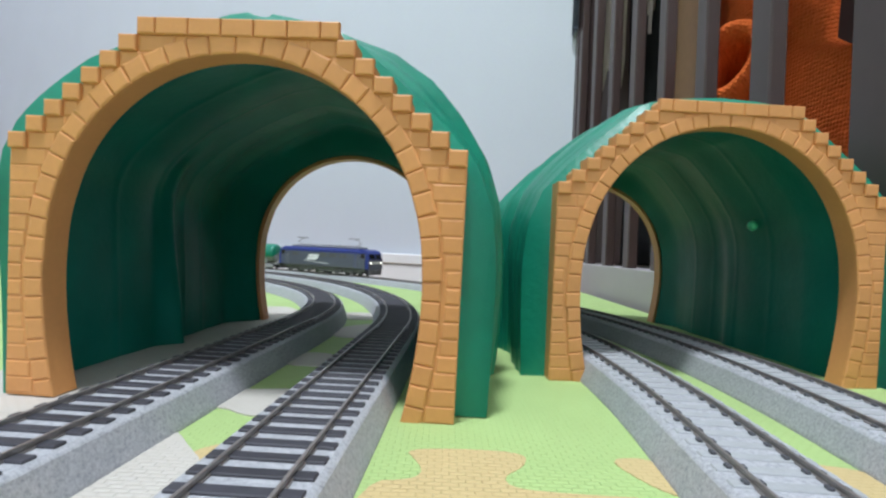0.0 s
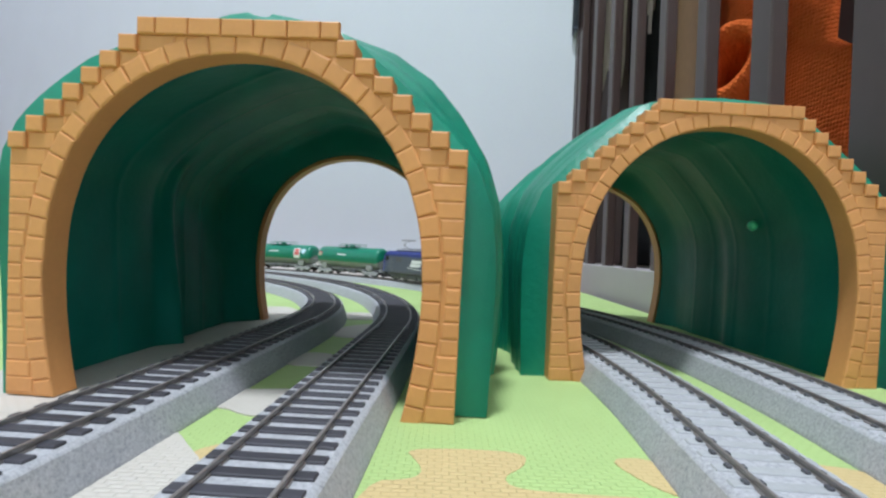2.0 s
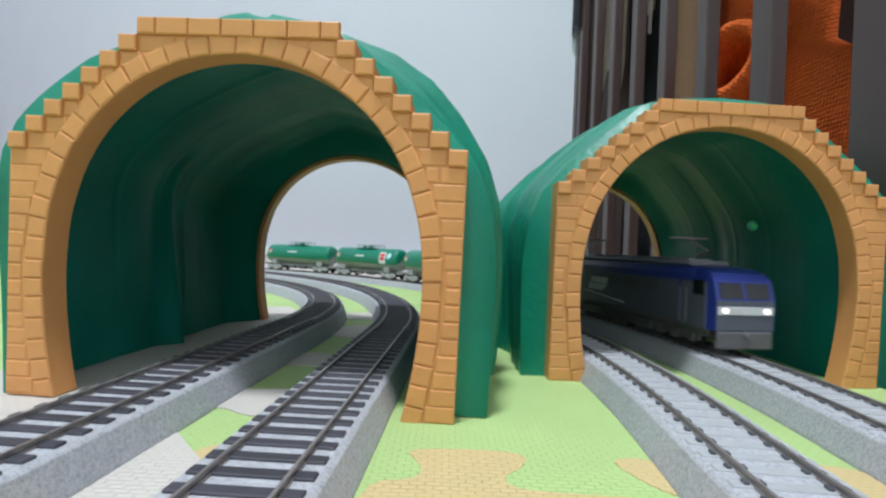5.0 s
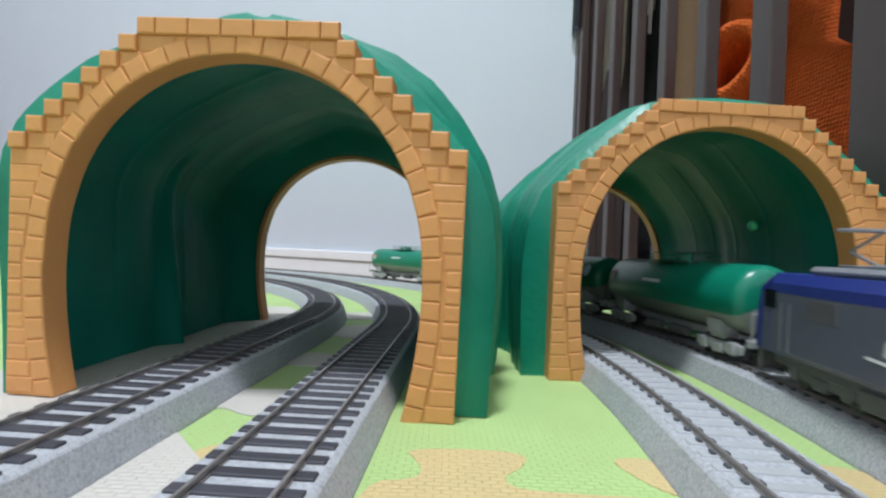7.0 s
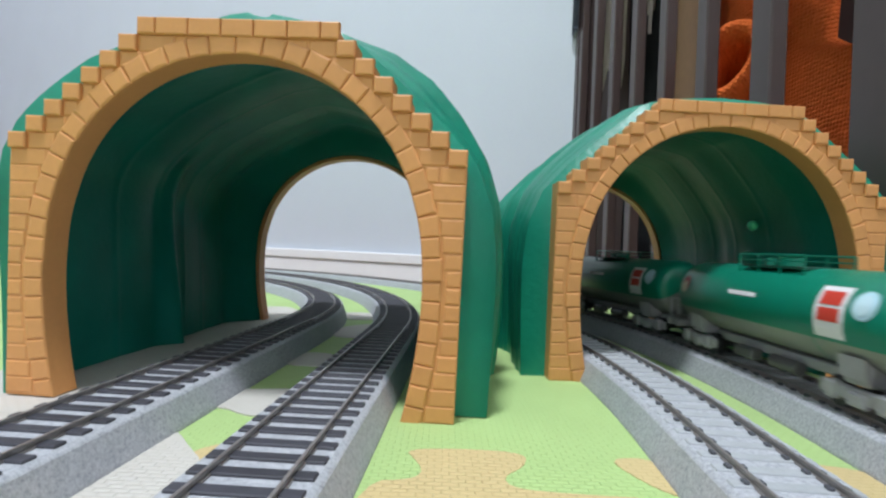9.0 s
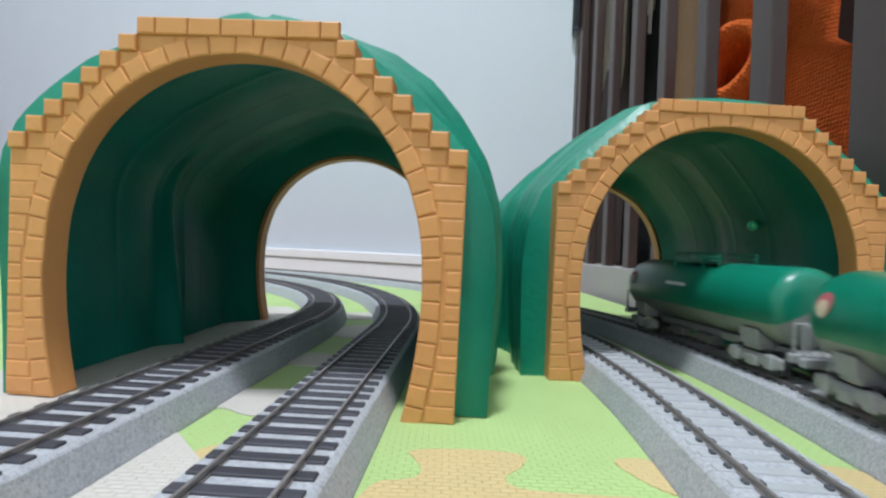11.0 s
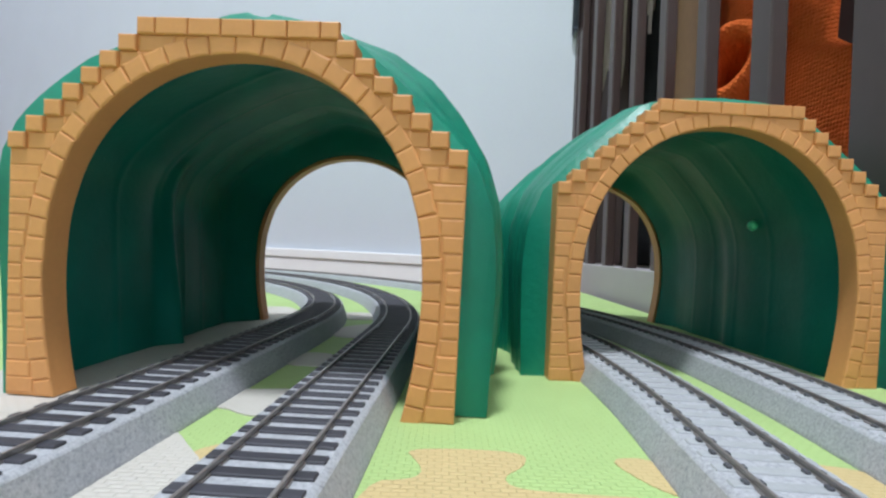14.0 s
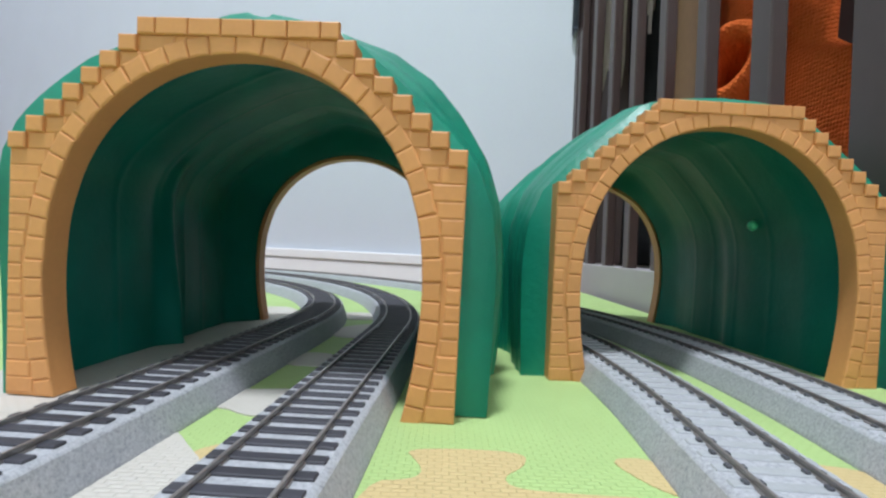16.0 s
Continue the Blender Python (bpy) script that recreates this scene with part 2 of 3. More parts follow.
def mat():
    bm = bmesh.new()
    edge = [(120, -900), (120, 450), (20, 424)] + [LINE_D.at(s, -13.0)[:2] for s in range(335, 900, 15)] + [(-900, 420), (-900, -900)]
    lo, hi = [bm.verts.new((x, y, -12)) for x, y in edge], [bm.verts.new((x, y, 0)) for x, y in edge]
    bm.faces.new(hi)
    bm.faces.new(lo[::-1])
    for i in range(len(edge)):
        j = (i + 1) % len(edge)
        bm.faces.new((lo[i], lo[j], hi[j], hi[i]))
    return tagged(part("play_mat", bm, MAT_GREEN), "light green foam play mat with printed tan and cream patches", "play mat")


MAT = mat()
for outline in ([(-5, 84), (6, 85), (15, 84), (14, 79), (10, 75), (11, 71.5), (18, 70.5), (34, 70), (40, 40), (30, 10), (-12, 10), (-12, 45), (-10, 72), (-3, 73), (-1.6, 76), (-3, 80)],
                [(28.5, 83.5), (36, 84), (38, 70), (33, 71), (29, 79)], [(-38.5, 80), (-30, 86), (-30, 72), (-35, 75)], [(-49, 55), (-49, 66), (-41, 66), (-30, 60), (-28, 45), (-45, 40)],
                [(54, 86), (74, 81), (74, 55), (54, 58)]):
    patch(outline, MAT_TAN, "tan_patch", "tan printed patch")
for outline in ([(-49, 60), (-50, 86), (-45.2, 89), (-38, 80), (-34, 75.5), (-30, 60)], [(-48, 100), (-50, 116), (-42, 113), (-30, 116.5), (-28, 97), (-35.5, 96), (-42, 101)],
                [(-45, 138), (-44, 154), (-30, 154), (-26, 137)], [(-40, 181), (-40, 204), (-24, 218), (-22, 183)],
                [(-96, 250), (-76, 264), (-60, 226), (-62, 189), (-90, 185)], [(-50, 246), (-30, 250), (-26, 228), (-44, 224)], [(-76, 436), (-52, 404), (-62, 384), (-80, 400)],
                [(-130, 118), (-84, 116), (-66, 96), (-66, 60), (-120, 60)], [(-98, 220), (-72, 228), (-66, 190), (-66, 130), (-98, 125)], [(-102, 92), (-60, 92), (-60, 142), (-102, 142)]):
    patch(outline, MAT_CREAM, "cream_patch", "cream printed patch")


# ---------------------------------------------------------------- tracks
def track(line, s0, s1, dark, label, phase, joints=()):
    thing = empty("railway_track")
    tagged(thing, label, "railway track", "model railway tracks")
    steps = [s0]
    while steps[-1] < s1:
        steps.append(min(s1, steps[-1] + (60 if steps[-1] < -60 else 6)))
    pts = [(*line.at(s), line.sink(s)) for s in steps]
    bm = bmesh.new()
    sweep(bm, pts, [(-10.4, 0.05), (-10.3, 0.6), (-8.6, 5.2), (-8.3, 5.5), (-7.7, 5.85), (7.7, 5.85), (8.3, 5.5), (8.6, 5.2), (10.3, 0.6), (10.4, 0.05)])
    part("roadbed", bm, BALLAST, thing, "speckled grey ballast roadbed")
    for side in (-1, 1):
        bm = bmesh.new()
        u = 4.83 * side
        sweep(bm, pts, [(u - 0.38, 5.6), (u - 0.38, 6.12), (u - 0.14, 6.2), (u - 0.14, 6.5), (u - 0.24, 6.62), (u - 0.24, 6.95), (u - 0.18, 7.0), (u + 0.18, 7.0),
                        (u + 0.24, 6.95), (u + 0.24, 6.62), (u + 0.14, 6.5), (u + 0.14, 6.2), (u + 0.38, 6.12), (u + 0.38, 5.6)])
        part("rail", bm, RAIL, thing, "worn nickel-brown rail")
    bm = bmesh.new()
    box(bm, -7.6, 7.6, -1.05, 1.05, 5.2, 6.25 if dark else 6.1, 0.15)
    sleeper = None
    clip = None
    s = (phase - line.y) / math.cos(line.h)
    s -= 4.58 * math.floor((s - s0) / 4.58)
    while s < s1:
        x, y, h = line.at(s)
        where = mm(x, y, line.sink(s), 0, 0, -math.degrees(h))
        if s < -160 or s > 640:
            s += 4.58
            continue
        if sleeper is None:
            sleeper = part("sleeper", bm, SLEEPER_DARK if dark else SLEEPER_GREY, thing, m=where)
        else:
            ob = new("sleeper", sleeper.data)
            ob.parent, ob.matrix_basis = thing, where
        if not dark and s < 330:
            for side in (-1, 1):
                for q in (-0.95, 0.95):
                    loc = where @ mm((4.83 + q) * side, 0, 0)
                    if clip is None:
                        cb = bmesh.new()
                        box(cb, -0.36, 0.36, -0.6, 0.6, 5.9, 6.5, 0.1)
                        clip = part("rail_clip", cb, CLIP_DARK, thing, m=loc)
                    else:
                        ob = new("rail_clip", clip.data)
                        ob.parent, ob.matrix_basis = thing, loc
        s += 4.58
    for sj in joints:
        for side in (-1, 1):
            x, y, h = line.at(sj, 4.83 * side)
            bm = bmesh.new()
            box(bm, -0.75, 0.75, -2.4, 2.4, 5.9, 6.75, 0.25)
            part("rail_joiner", bm, JOINER, thing, m=mm(x, y, 0, 0, 0, -math.degrees(h)))
    return thing


track(LINE_A, -260, 1560, True, "grey roadbed track with black wooden-style sleepers, inner curve", 79.8, (82.0, 4.0))
track(LINE_B, -260, 700, True, "grey roadbed track with black wooden-style sleepers, outer curve", 59.9, (113.0, 3.0))
track(LINE_C, -240, 160, False, "grey roadbed track with pale concrete-style sleepers", 61.8)
track(LINE_D, -1000, 960, False, "grey roadbed track with concrete-style sleepers that carries the train", 62.5)


# ---------------------------------------------------------------- tunnels
OPEN_R, OPEN_C = 36.4, 31.6
COURSE, STEP = 3.21, 3.64
TOP, SHOULDER, CROWN = 74.3, 44.7, 19.25


def leg(z):
    """Half the width of the opening at the height z: pinched at the foot, widest below the spring of the arch."""
    if z < 24.0:
        return 34.4 + 2.95 * (1 - (1 - z / 24.0) ** 1.8)
    t = min(1.0, (z - 24.0) / 18.0)
    arch = math.sqrt(max(0.0, OPEN_R ** 2 - (max(z, OPEN_C) - OPEN_C) ** 2))
    t = t * t * (3 - 2 * t)
    return 37.35 * (1 - t) + arch * t if z < 42.0 else arch


def opening(d=0.0, n=44):
    """The outline of the arch, pushed outwards by d, from the foot on one side to the other."""
    half = [(leg(z), z) for z in (0.0, 3.0, 6.0, 9.0, 12.0, 15.0, 18.0, 21.0, 24.0, 27.0, 30.0, 33.0, 36.0, 39.0)]
    a0 = math.asin((41.5 - OPEN_C) / OPEN_R)
    half += [(OPEN_R * math.cos(a), OPEN_C + OPEN_R * math.sin(a)) for a in (a0 + (math.pi / 2 - a0) * i / (n // 2) for i in range(n // 2 + 1))]
    out = []
    for k, (x, z) in enumerate(half):
        a, b = half[max(0, k - 1)], half[min(len(half) - 1, k + 1)]
        tx, tz = b[0] - a[0], b[1] - a[1]
        q = math.hypot(tx, tz)
        if k == 0:
            out.append((x + d, z))
        elif k == len(half) - 1:
            out.append((0.0, z + d))
        else:
            out.append((x + d * tz / q, z - d * tx / q))
    return out + [(-x, z) for x, z in reversed(out[:-1])]


def half_width(z):
    """Half the width of the ring's outside at the height z."""
    d = 3.9
    if z <= OPEN_C:
        return leg(z) + d
    if z > OPEN_C + OPEN_R + d:
        return 0.0
    q = math.sqrt(max(0.0, (OPEN_R + d) ** 2 - (z - OPEN_C) ** 2))
    return max(q, leg(z) + d) if z < 40.0 else q


def brick_mesh(bm, pts, y0, y1, bev=0.4):
    """A brick from its outline in x and z, with a softened front edge at y0."""
    cx, cz = sum(p[0] for p in pts) / len(pts), sum(p[1] for p in pts) / len(pts)

    def inset(q, d):
        out = []
        for x, z in q:
            r = math.hypot(x - cx, z - cz)
            k = max(0.3, 1 - d * 1.4 / r)
            out.append((cx + (x - cx) * k, cz + (z - cz) * k))
        return out
    rings = [(inset(pts, bev), y0), (inset(pts, bev * 0.28), y0 + bev * 0.3), (pts, y0 + bev), (pts, y1)]
    vs = [[bm.verts.new((x, y, z)) for x, z in r] for r, y in rings]
    n = len(pts)
    bm.faces.new(vs[0])
    for a, b in zip(vs, vs[1:]):
        for i in range(n):
            bm.faces.new((a[i], a[(i + 1) % n], b[(i + 1) % n], b[i]))
    bm.faces.new(vs[-1][::-1])


def portal(thing, m, rng):
    """The brick front of a tunnel: a backing plate, a ring of wedge stones and stepped courses."""
    face = part("portal_wall", portal_plate(), ORANGE_DEEP, thing, "moulded tan portal wall", m=m)
    gap = 0.05

    def brick(pts, y0, y1):
        bm = bmesh.new()
        brick_mesh(bm, pts, y0, y1)
        part("brick", bm, ORANGE, face)

    # ring of stones, from foot to foot
    line = opening()
    total = sum(math.dist(p, q) for p, q in zip(line, line[1:]))
    cuts, run = [0.0], 0.0
    while run < total / 2 - 3.0:
        run += rng.uniform(3.7, 4.3) if run > 34 else rng.uniform(3.5, 4.6)
        cuts.append(run)
    cuts[-1] = total / 2
    cuts += [total - c for c in reversed(cuts[:-1])]
    for c0, c1 in zip(cuts, cuts[1:]):
        w = 3.75 + rng.uniform(-0.2, 0.2)
        inner = [along_line(line, u / total) for u in (c0 + gap, (c0 + c1) / 2, c1 - gap)]
        outer = []
        for x, z in inner:
            k = min(range(len(line) - 1), key=lambda i: math.dist(((line[i][0] + line[i + 1][0]) / 2, (line[i][1] + line[i + 1][1]) / 2), (x, z)))
            tx, tz = line[k + 1][0] - line[k][0], line[k + 1][1] - line[k][1]
            q = math.hypot(tx, tz)
            outer.append((x + w * tz / q, max(0.02, z - w * tx / q)))
        brick(inner + outer[::-1], -0.72 + rng.uniform(-0.08, 0.08), 0.3)
    # courses
    for k in range(24):
        z0 = TOP - COURSE * (k + 1)
        z1 = z0 + COURSE
        z0 = max(z0, 0.02)
        if z1 < 0.8:
            continue
        out = CROWN + STEP * k if k < 7 else SHOULDER
        if k == 0:
            x = -out
            for w in (3.6, 6.4, 6.4, 6.3, 6.4, 6.3, 3.6):
                brick([(x + gap, z0), (x + w - gap, z0), (x + w - gap, z1), (x + gap, z1)], -1.15, 0.3)
                x += w
            continue
        for side in (-1, 1):
            lo = half_width(z1 - 0.3) + 0.25 if z1 > OPEN_C else half_width(z0) + 0.45
            x = out
            first = True
            while x > lo + 0.8:
                w = STEP if first and k < 8 else rng.uniform(4.0, 7.5)
                if x - w < lo + 2.0:
                    w = x - lo
                    if first and k < 8 and w > 5.5:
                        w = STEP
                xi = max(lo, x - w)
                fr = -1.15 if first and k < 8 else -0.5 + rng.uniform(-0.06, 0.06)
                q = [(xi + gap, z0 + gap), (x - gap, z0 + gap), (x - gap, z1 - gap), (xi + gap, z1 - gap)]
                brick([(a * side, b) for a, b in q], fr, 0.3)
                x, first = xi, False
    return face


def portal_plate():
    """The plate behind the bricks, with the barrel of the arch, 5.5 mm deep."""
    bm = bmesh.new()
    inn = opening(0.05)
    steps = [(SHOULDER - 0.2, 0.0), (SHOULDER - 0.2, TOP - COURSE * 8)]
    for k in range(7, -1, -1):
        w = min(SHOULDER - 0.2, CROWN - 0.2 + STEP * k)
        steps += [(w, TOP - COURSE * (k + 1)), (w, TOP - 0.2 - COURSE * k)]
    full = steps + [(-x, z) for x, z in reversed(steps)]
    # match the counts of both outlines by spacing points evenly along each

    def even(pts, n):
        d = [0.0]
        for a, b in zip(pts, pts[1:]):
            d.append(d[-1] + math.dist(a, b))
        out, j = [], 0
        for i in range(n):
            t = d[-1] * i / (n - 1)
            while j < len(d) - 2 and d[j + 1] < t:
                j += 1
            f = (t - d[j]) / max(1e-9, d[j + 1] - d[j])
            out.append((pts[j][0] + f * (pts[j + 1][0] - pts[j][0]), pts[j][1] + f * (pts[j + 1][1] - pts[j][1])))
        return out
    n = 160
    a, b = even(inn, n), even(full, n)
    rows = []
    for y in (-0.3, 5.5):
        rows.append(([bm.verts.new((x, y, z)) for x, z in a], [bm.verts.new((x, y, z)) for x, z in b]))
    (fa, fb), (ba, bb) = rows
    for i in range(n - 1):
        bm.faces.new((fa[i], fa[i + 1], fb[i + 1], fb[i]))
        bm.faces.new((ba[i], bb[i], bb[i + 1], ba[i + 1]))
        bm.faces.new((fa[i], ba[i], ba[i + 1], fa[i + 1]))
        bm.faces.new((fb[i], fb[i + 1], bb[i + 1], bb[i]))
    for i in (0, n - 1):
        bm.faces.new((fa[i], fb[i], bb[i], ba[i]))
    return bm


FLANK_FRONT = [(51.0, 0), (51.6, 15), (51.8, 30), (50.6, 41), (47, 50), (40.4, 57.4), (30.6, 66.2), (20.6, 74.6), (10, 76.2), (0, 76.8)]
FLANK_DEEP = [(51.2, 0), (51.8, 15), (51.9, 30), (51.2, 42), (48.4, 52.2), (43.2, 60.8), (37.0, 68.6), (27.8, 75.2), (15, 79.4), (7, 81.8), (0, 82.8)]


FLANK_FULL = [(50.6, 0), (51.2, 12), (51.9, 22), (52.8, 31.5), (53.4, 43.5), (52.9, 49.5), (50.0, 56.2), (46.9, 60.2), (42.2, 64.6), (34.6, 70.8), (20.6, 76.0), (10, 77), (0, 77.2)]


def along_line(pts, u):
    """The point at the share u of an open line's length."""
    d = [0.0]
    for a, b in zip(pts, pts[1:]):
        d.append(d[-1] + math.dist(a, b))
    t = u * d[-1]
    for k in range(len(pts) - 1):
        if t <= d[k + 1] + 1e-6:
            f = (t - d[k]) / (d[k + 1] - d[k])
            return pts[k][0] + f * (pts[k + 1][0] - pts[k][0]), pts[k][1] + f * (pts[k + 1][1] - pts[k][1])
    return pts[-1]


def smooth(t):
    t = min(1.0, max(0.0, t))
    return t * t * (3 - 2 * t)


def hull(length, seed, swell, full):
    """The furrowed mountain shell between the two portals, with a smoother lining that narrows to the arches at its ends."""
    bm, lin = bmesh.new(), bmesh.new()
    half, nv = 34, 150
    arch = opening(0.9)
    arch = arch[:len(arch) // 2 + 1]

    def ring(v, lining):
        start = 3.1 if lining else 2.4
        y = start + (length - 2 * start) * v
        end = min(v, 1 - v)
        out = []
        for i in range(2 * half + 1):
            u = 1 - abs(i - half) / half
            side = 1 if i <= half else -1
            f, d = along_line(FLANK_FRONT, u), along_line(FLANK_DEEP, u)
            k = smooth(end / 0.11) * swell
            x, z = f[0] + k * (d[0] - f[0]), f[1] + k * (d[1] - f[1])
            if side < 0 and full:
                f = along_line(FLANK_FULL, u)
                q = smooth((u - 0.62) / 0.34)
                x, z = (f[0] - 4.5 + 2.9 * k) * (1 - q) + x * q, (f[1] - 0.046 * max(0.0, f[1] - 33)) * (1 - q) + z * q
            mid = min(1.0, 7 * v * (1 - v))
            w = noise.noise((v * 8.0 + seed, side * (1 + u * 0.6), seed * 1.7)) * 2.6
            fold = -7.0 * math.exp(-((v - 0.5 - 0.04 * u) / 0.035) ** 2) * max(0.0, 1 - 1.5 * u) * (1.0 if side < 0 else 0.25)
            if lining and side > 0:
                x *= 0.83 + 0.13 * smooth((u - 0.6) / 0.4)
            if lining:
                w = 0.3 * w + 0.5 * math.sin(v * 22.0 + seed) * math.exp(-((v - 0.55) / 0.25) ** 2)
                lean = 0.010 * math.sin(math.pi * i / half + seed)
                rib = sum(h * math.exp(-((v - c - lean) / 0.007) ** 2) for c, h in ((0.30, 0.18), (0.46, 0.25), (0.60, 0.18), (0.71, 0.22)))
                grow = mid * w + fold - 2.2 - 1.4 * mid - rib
            else:
                w += noise.noise((v * 20.0, side * (2 + u * 0.9) + seed, 4.0)) * 2.3 + noise.noise((v * 45.0, side * (2 + u * 1.5) + seed, 9.0)) * 1.7
                grow = mid * (w + 0.6 + 2.0 * noise.noise((v * 2.5, seed, u * 2.0 * side))) + fold
            if side < 0 and full and not lining:
                grow *= 0.35 + 0.65 * smooth((u - 0.62) / 0.34)
            x = max(0.0, x + grow * (x / 52.0)) if x > 0.01 else 0.0
            z = z + grow * (z / 78.0) ** 1.5 if z > 0 else 0.0
            if lining:
                a = along_line(arch, u)
                q = 1 - smooth(end / (0.03 if v < 0.5 else 0.14))
                x, z = x + q * (a[0] - x), z + q * (a[1] - z)
            out.append((side * x, y, max(0.0, z)))
        return out
    outer = [[bm.verts.new(p) for p in ring(j / nv, False)] for j in range(nv + 1)]
    inner = [[lin.verts.new(p) for p in ring(j / nv, True)] for j in range(nv + 1)]
    n = 2 * half
    for j in range(nv):
        for i in range(n):
            bm.faces.new((outer[j][i], outer[j][i + 1], outer[j + 1][i + 1], outer[j + 1][i]))
            lin.faces.new((inner[j][i], inner[j + 1][i], inner[j + 1][i + 1], inner[j][i + 1]))
    # collars that close the skin against the portals
    for j in (0, nv):
        rim = [bm.verts.new(v.co) for v in inner[j]]
        for i in range(n):
            bm.faces.new((outer[j][i], rim[i], rim[i + 1], outer[j][i + 1]))
    return bm, lin


def tunnel(x, y, turn, length, lean, face_turn, seed, swell, full, sunk, label):
    thing = empty("toy_tunnel", mm(x, y, sunk, 0, 0, turn))
    tagged(thing, label, "toy tunnel", "toy tunnels")
    rng = random.Random(seed)
    skin, lining = hull(length, seed, swell, full)
    part("shell", skin, GREEN, thing, "glossy green furrowed mountain shell", smooth=True)
    part("lining", lining, GREEN_MATT_SHADED, thing, "matt green inner wall, tunnel shade put into its colour", smooth=True)
    portal(thing, mm(0, 0, 0, math.degrees(-lean[1]), math.degrees(lean[0]), face_turn), rng)
    portal(thing, mm(0, length, 0, 0, 0, 180), rng)
    return thing


tunnel(-41.2, 99.5, -1.5, 117.0, (0.014, -0.035), -2.0, 3, 1.0, True, 0.2, "green plastic toy tunnel with tan brick portal over two dark tracks")
tunnel(73.15, 135.5, 0.9, 126.0, (0.002, -0.022), 2.1, 8, 0.35, False, -0.4, "green plastic toy tunnel with tan brick portal over pale tracks")


bm = bmesh.new()
bmesh.ops.create_icosphere(bm, subdivisions=3, radius=1.8, matrix=Matrix.Translation((108.9, 181.2, 45.4)))
rod(bm, (109, 181.4, 45.4), (119, 189, 45.4), 1.2, 16)
tagged(part("moulding_peg", bm, PEG, smooth=True), "round pale green moulding peg on the tunnel's inner wall", "peg")


# ---------------------------------------------------------------- slatted rack
def cloth(name, material, y0, y1, z0, z1, x, wave, label, category, seed, ragged=0.0):
    """A hanging fold of cloth behind the slats."""
    bm = bmesh.new()
    ny, nz = 26, 16
    rows = []
    for j in range(nz + 1):
        row = []
        for i in range(ny + 1):
            u, v = i / ny, j / nz
            y, z = y0 + (y1 - y0) * u, z0 + (z1 - z0) * v
            d = wave * (math.sin(u * 9 + seed) + 1.6 * noise.noise((u * 4 + seed, v * 1.5, seed)))
            if j == 0:
                z += ragged * (noise.noise((u * 5, seed, 2.0)) + 0.6 * math.sin(u * 7 + seed))
            row.append(bm.verts.new((x + d, y, z)))
        rows.append(row)
    for a, b in zip(rows, rows[1:]):
        for i in range(ny):
            bm.faces.new((a[i], a[i + 1], b[i + 1], b[i]))
    bmesh.ops.solidify(bm, geom=bm.faces[:], thickness=1.5)
    ob = part(name, bm, material, smooth=True)
    return tagged(ob, label, category)


def knit(name, col):
    m, nt, b = nodes_of(name)
    v = coords(nt, 1000.0)
    br = nt.nodes.new("ShaderNodeTexVoronoi")
    br.inputs["Scale"].default_value = 0.5
    br.inputs["Randomness"].default_value = 0.3
    nt.links.new(v, br.inputs["Vector"])
    broad = noisy(nt, v, 0.05)
    nt.links.new(ramp(nt, broad, [(0.3, tint(col, 0.85)), (0.7, tint(col, 1.12))]), b.inputs["Base Color"])
    b.inputs["Roughness"].default_value = 0.9
    b.inputs["Specular IOR Level"].default_value = 0.15
    inv = nt.nodes.new("ShaderNodeMath")
    inv.operation = "SUBTRACT"
    inv.inputs[0].default_value = 1.0
    nt.links.new(br.outputs["Distance"], inv.inputs[1])
    bump(nt, b, inv.outputs[0], 1.0, 0.0013)
    return m


ORANGE_KNIT = knit("orange_knit", (0.72, 0.145, 0.03))
# charcoal that paints the shaded inside of the rack
RACK_SHADE = knit("rack_shade_charcoal", (0.035, 0.037, 0.042))
CREAM_CLOTH = knit("cream_cloth", (0.42, 0.37, 0.31))
BROWN_BOARD = plain("brown_board", (0.24, 0.13, 0.06), 0.6, vary=0.15, scale=0.02, fine=0.2)
NAVY = knit("slate_cloth", (0.07, 0.085, 0.10))


def rack():
    thing = empty("slatted_rack", mm(127, 0, 0))
    tagged(thing, "dark brown slatted wooden rack on a pale base panel", "rack")
    bm = bmesh.new()
    box(bm, 0, 18, 70, 514, -12, 24.3, 0.6)
    part("base_panel", bm, PANEL, thing, "grey-white base panel")
    for k in range(8):
        y = 510 - 48.5 * k if k < 7 else 164
        bm = bmesh.new()
        box(bm, 0.5, 7.5, y - (22 if k == 7 else 14 if k == 6 else 10.5), y, 24.2, 420, 0.8)
        part("slat", bm, RACK, thing)
    bm = bmesh.new()
    box(bm, 0.5, 7.5, 514.5, 526, 24.2, 420, 0.8)
    part("corner_post", bm, RACK, thing)
    # added board: hides the lit wall, so that the last gaps look shaded
    bm = bmesh.new()
    box(bm, 0, 126, -4, 0, 24.2, 420, 0, mm(0, 0, 0, 0, 0, math.degrees(math.atan(-0.58))) @ Matrix())
    bmesh.ops.translate(bm, vec=(12, 514, 0), verts=bm.verts)
    part("added_end_board", bm, RACK, thing, "added dark board that hides the lit wall behind the end slats")
    bm = bmesh.new()
    box(bm, 120, 124, 70, 445, -12, 420)
    part("back_board", bm, RACK, thing, "dark back board")
    bm = bmesh.new()
    box(bm, 0.4, 9, 60, 526, 420, 436, 0.8)
    part("top_rail", bm, RACK, thing)
    bm = bmesh.new()
    box(bm, 115, 124, 60, 445, 420, 436, 0.8)
    part("top_rail", bm, RACK, thing)
    return thing


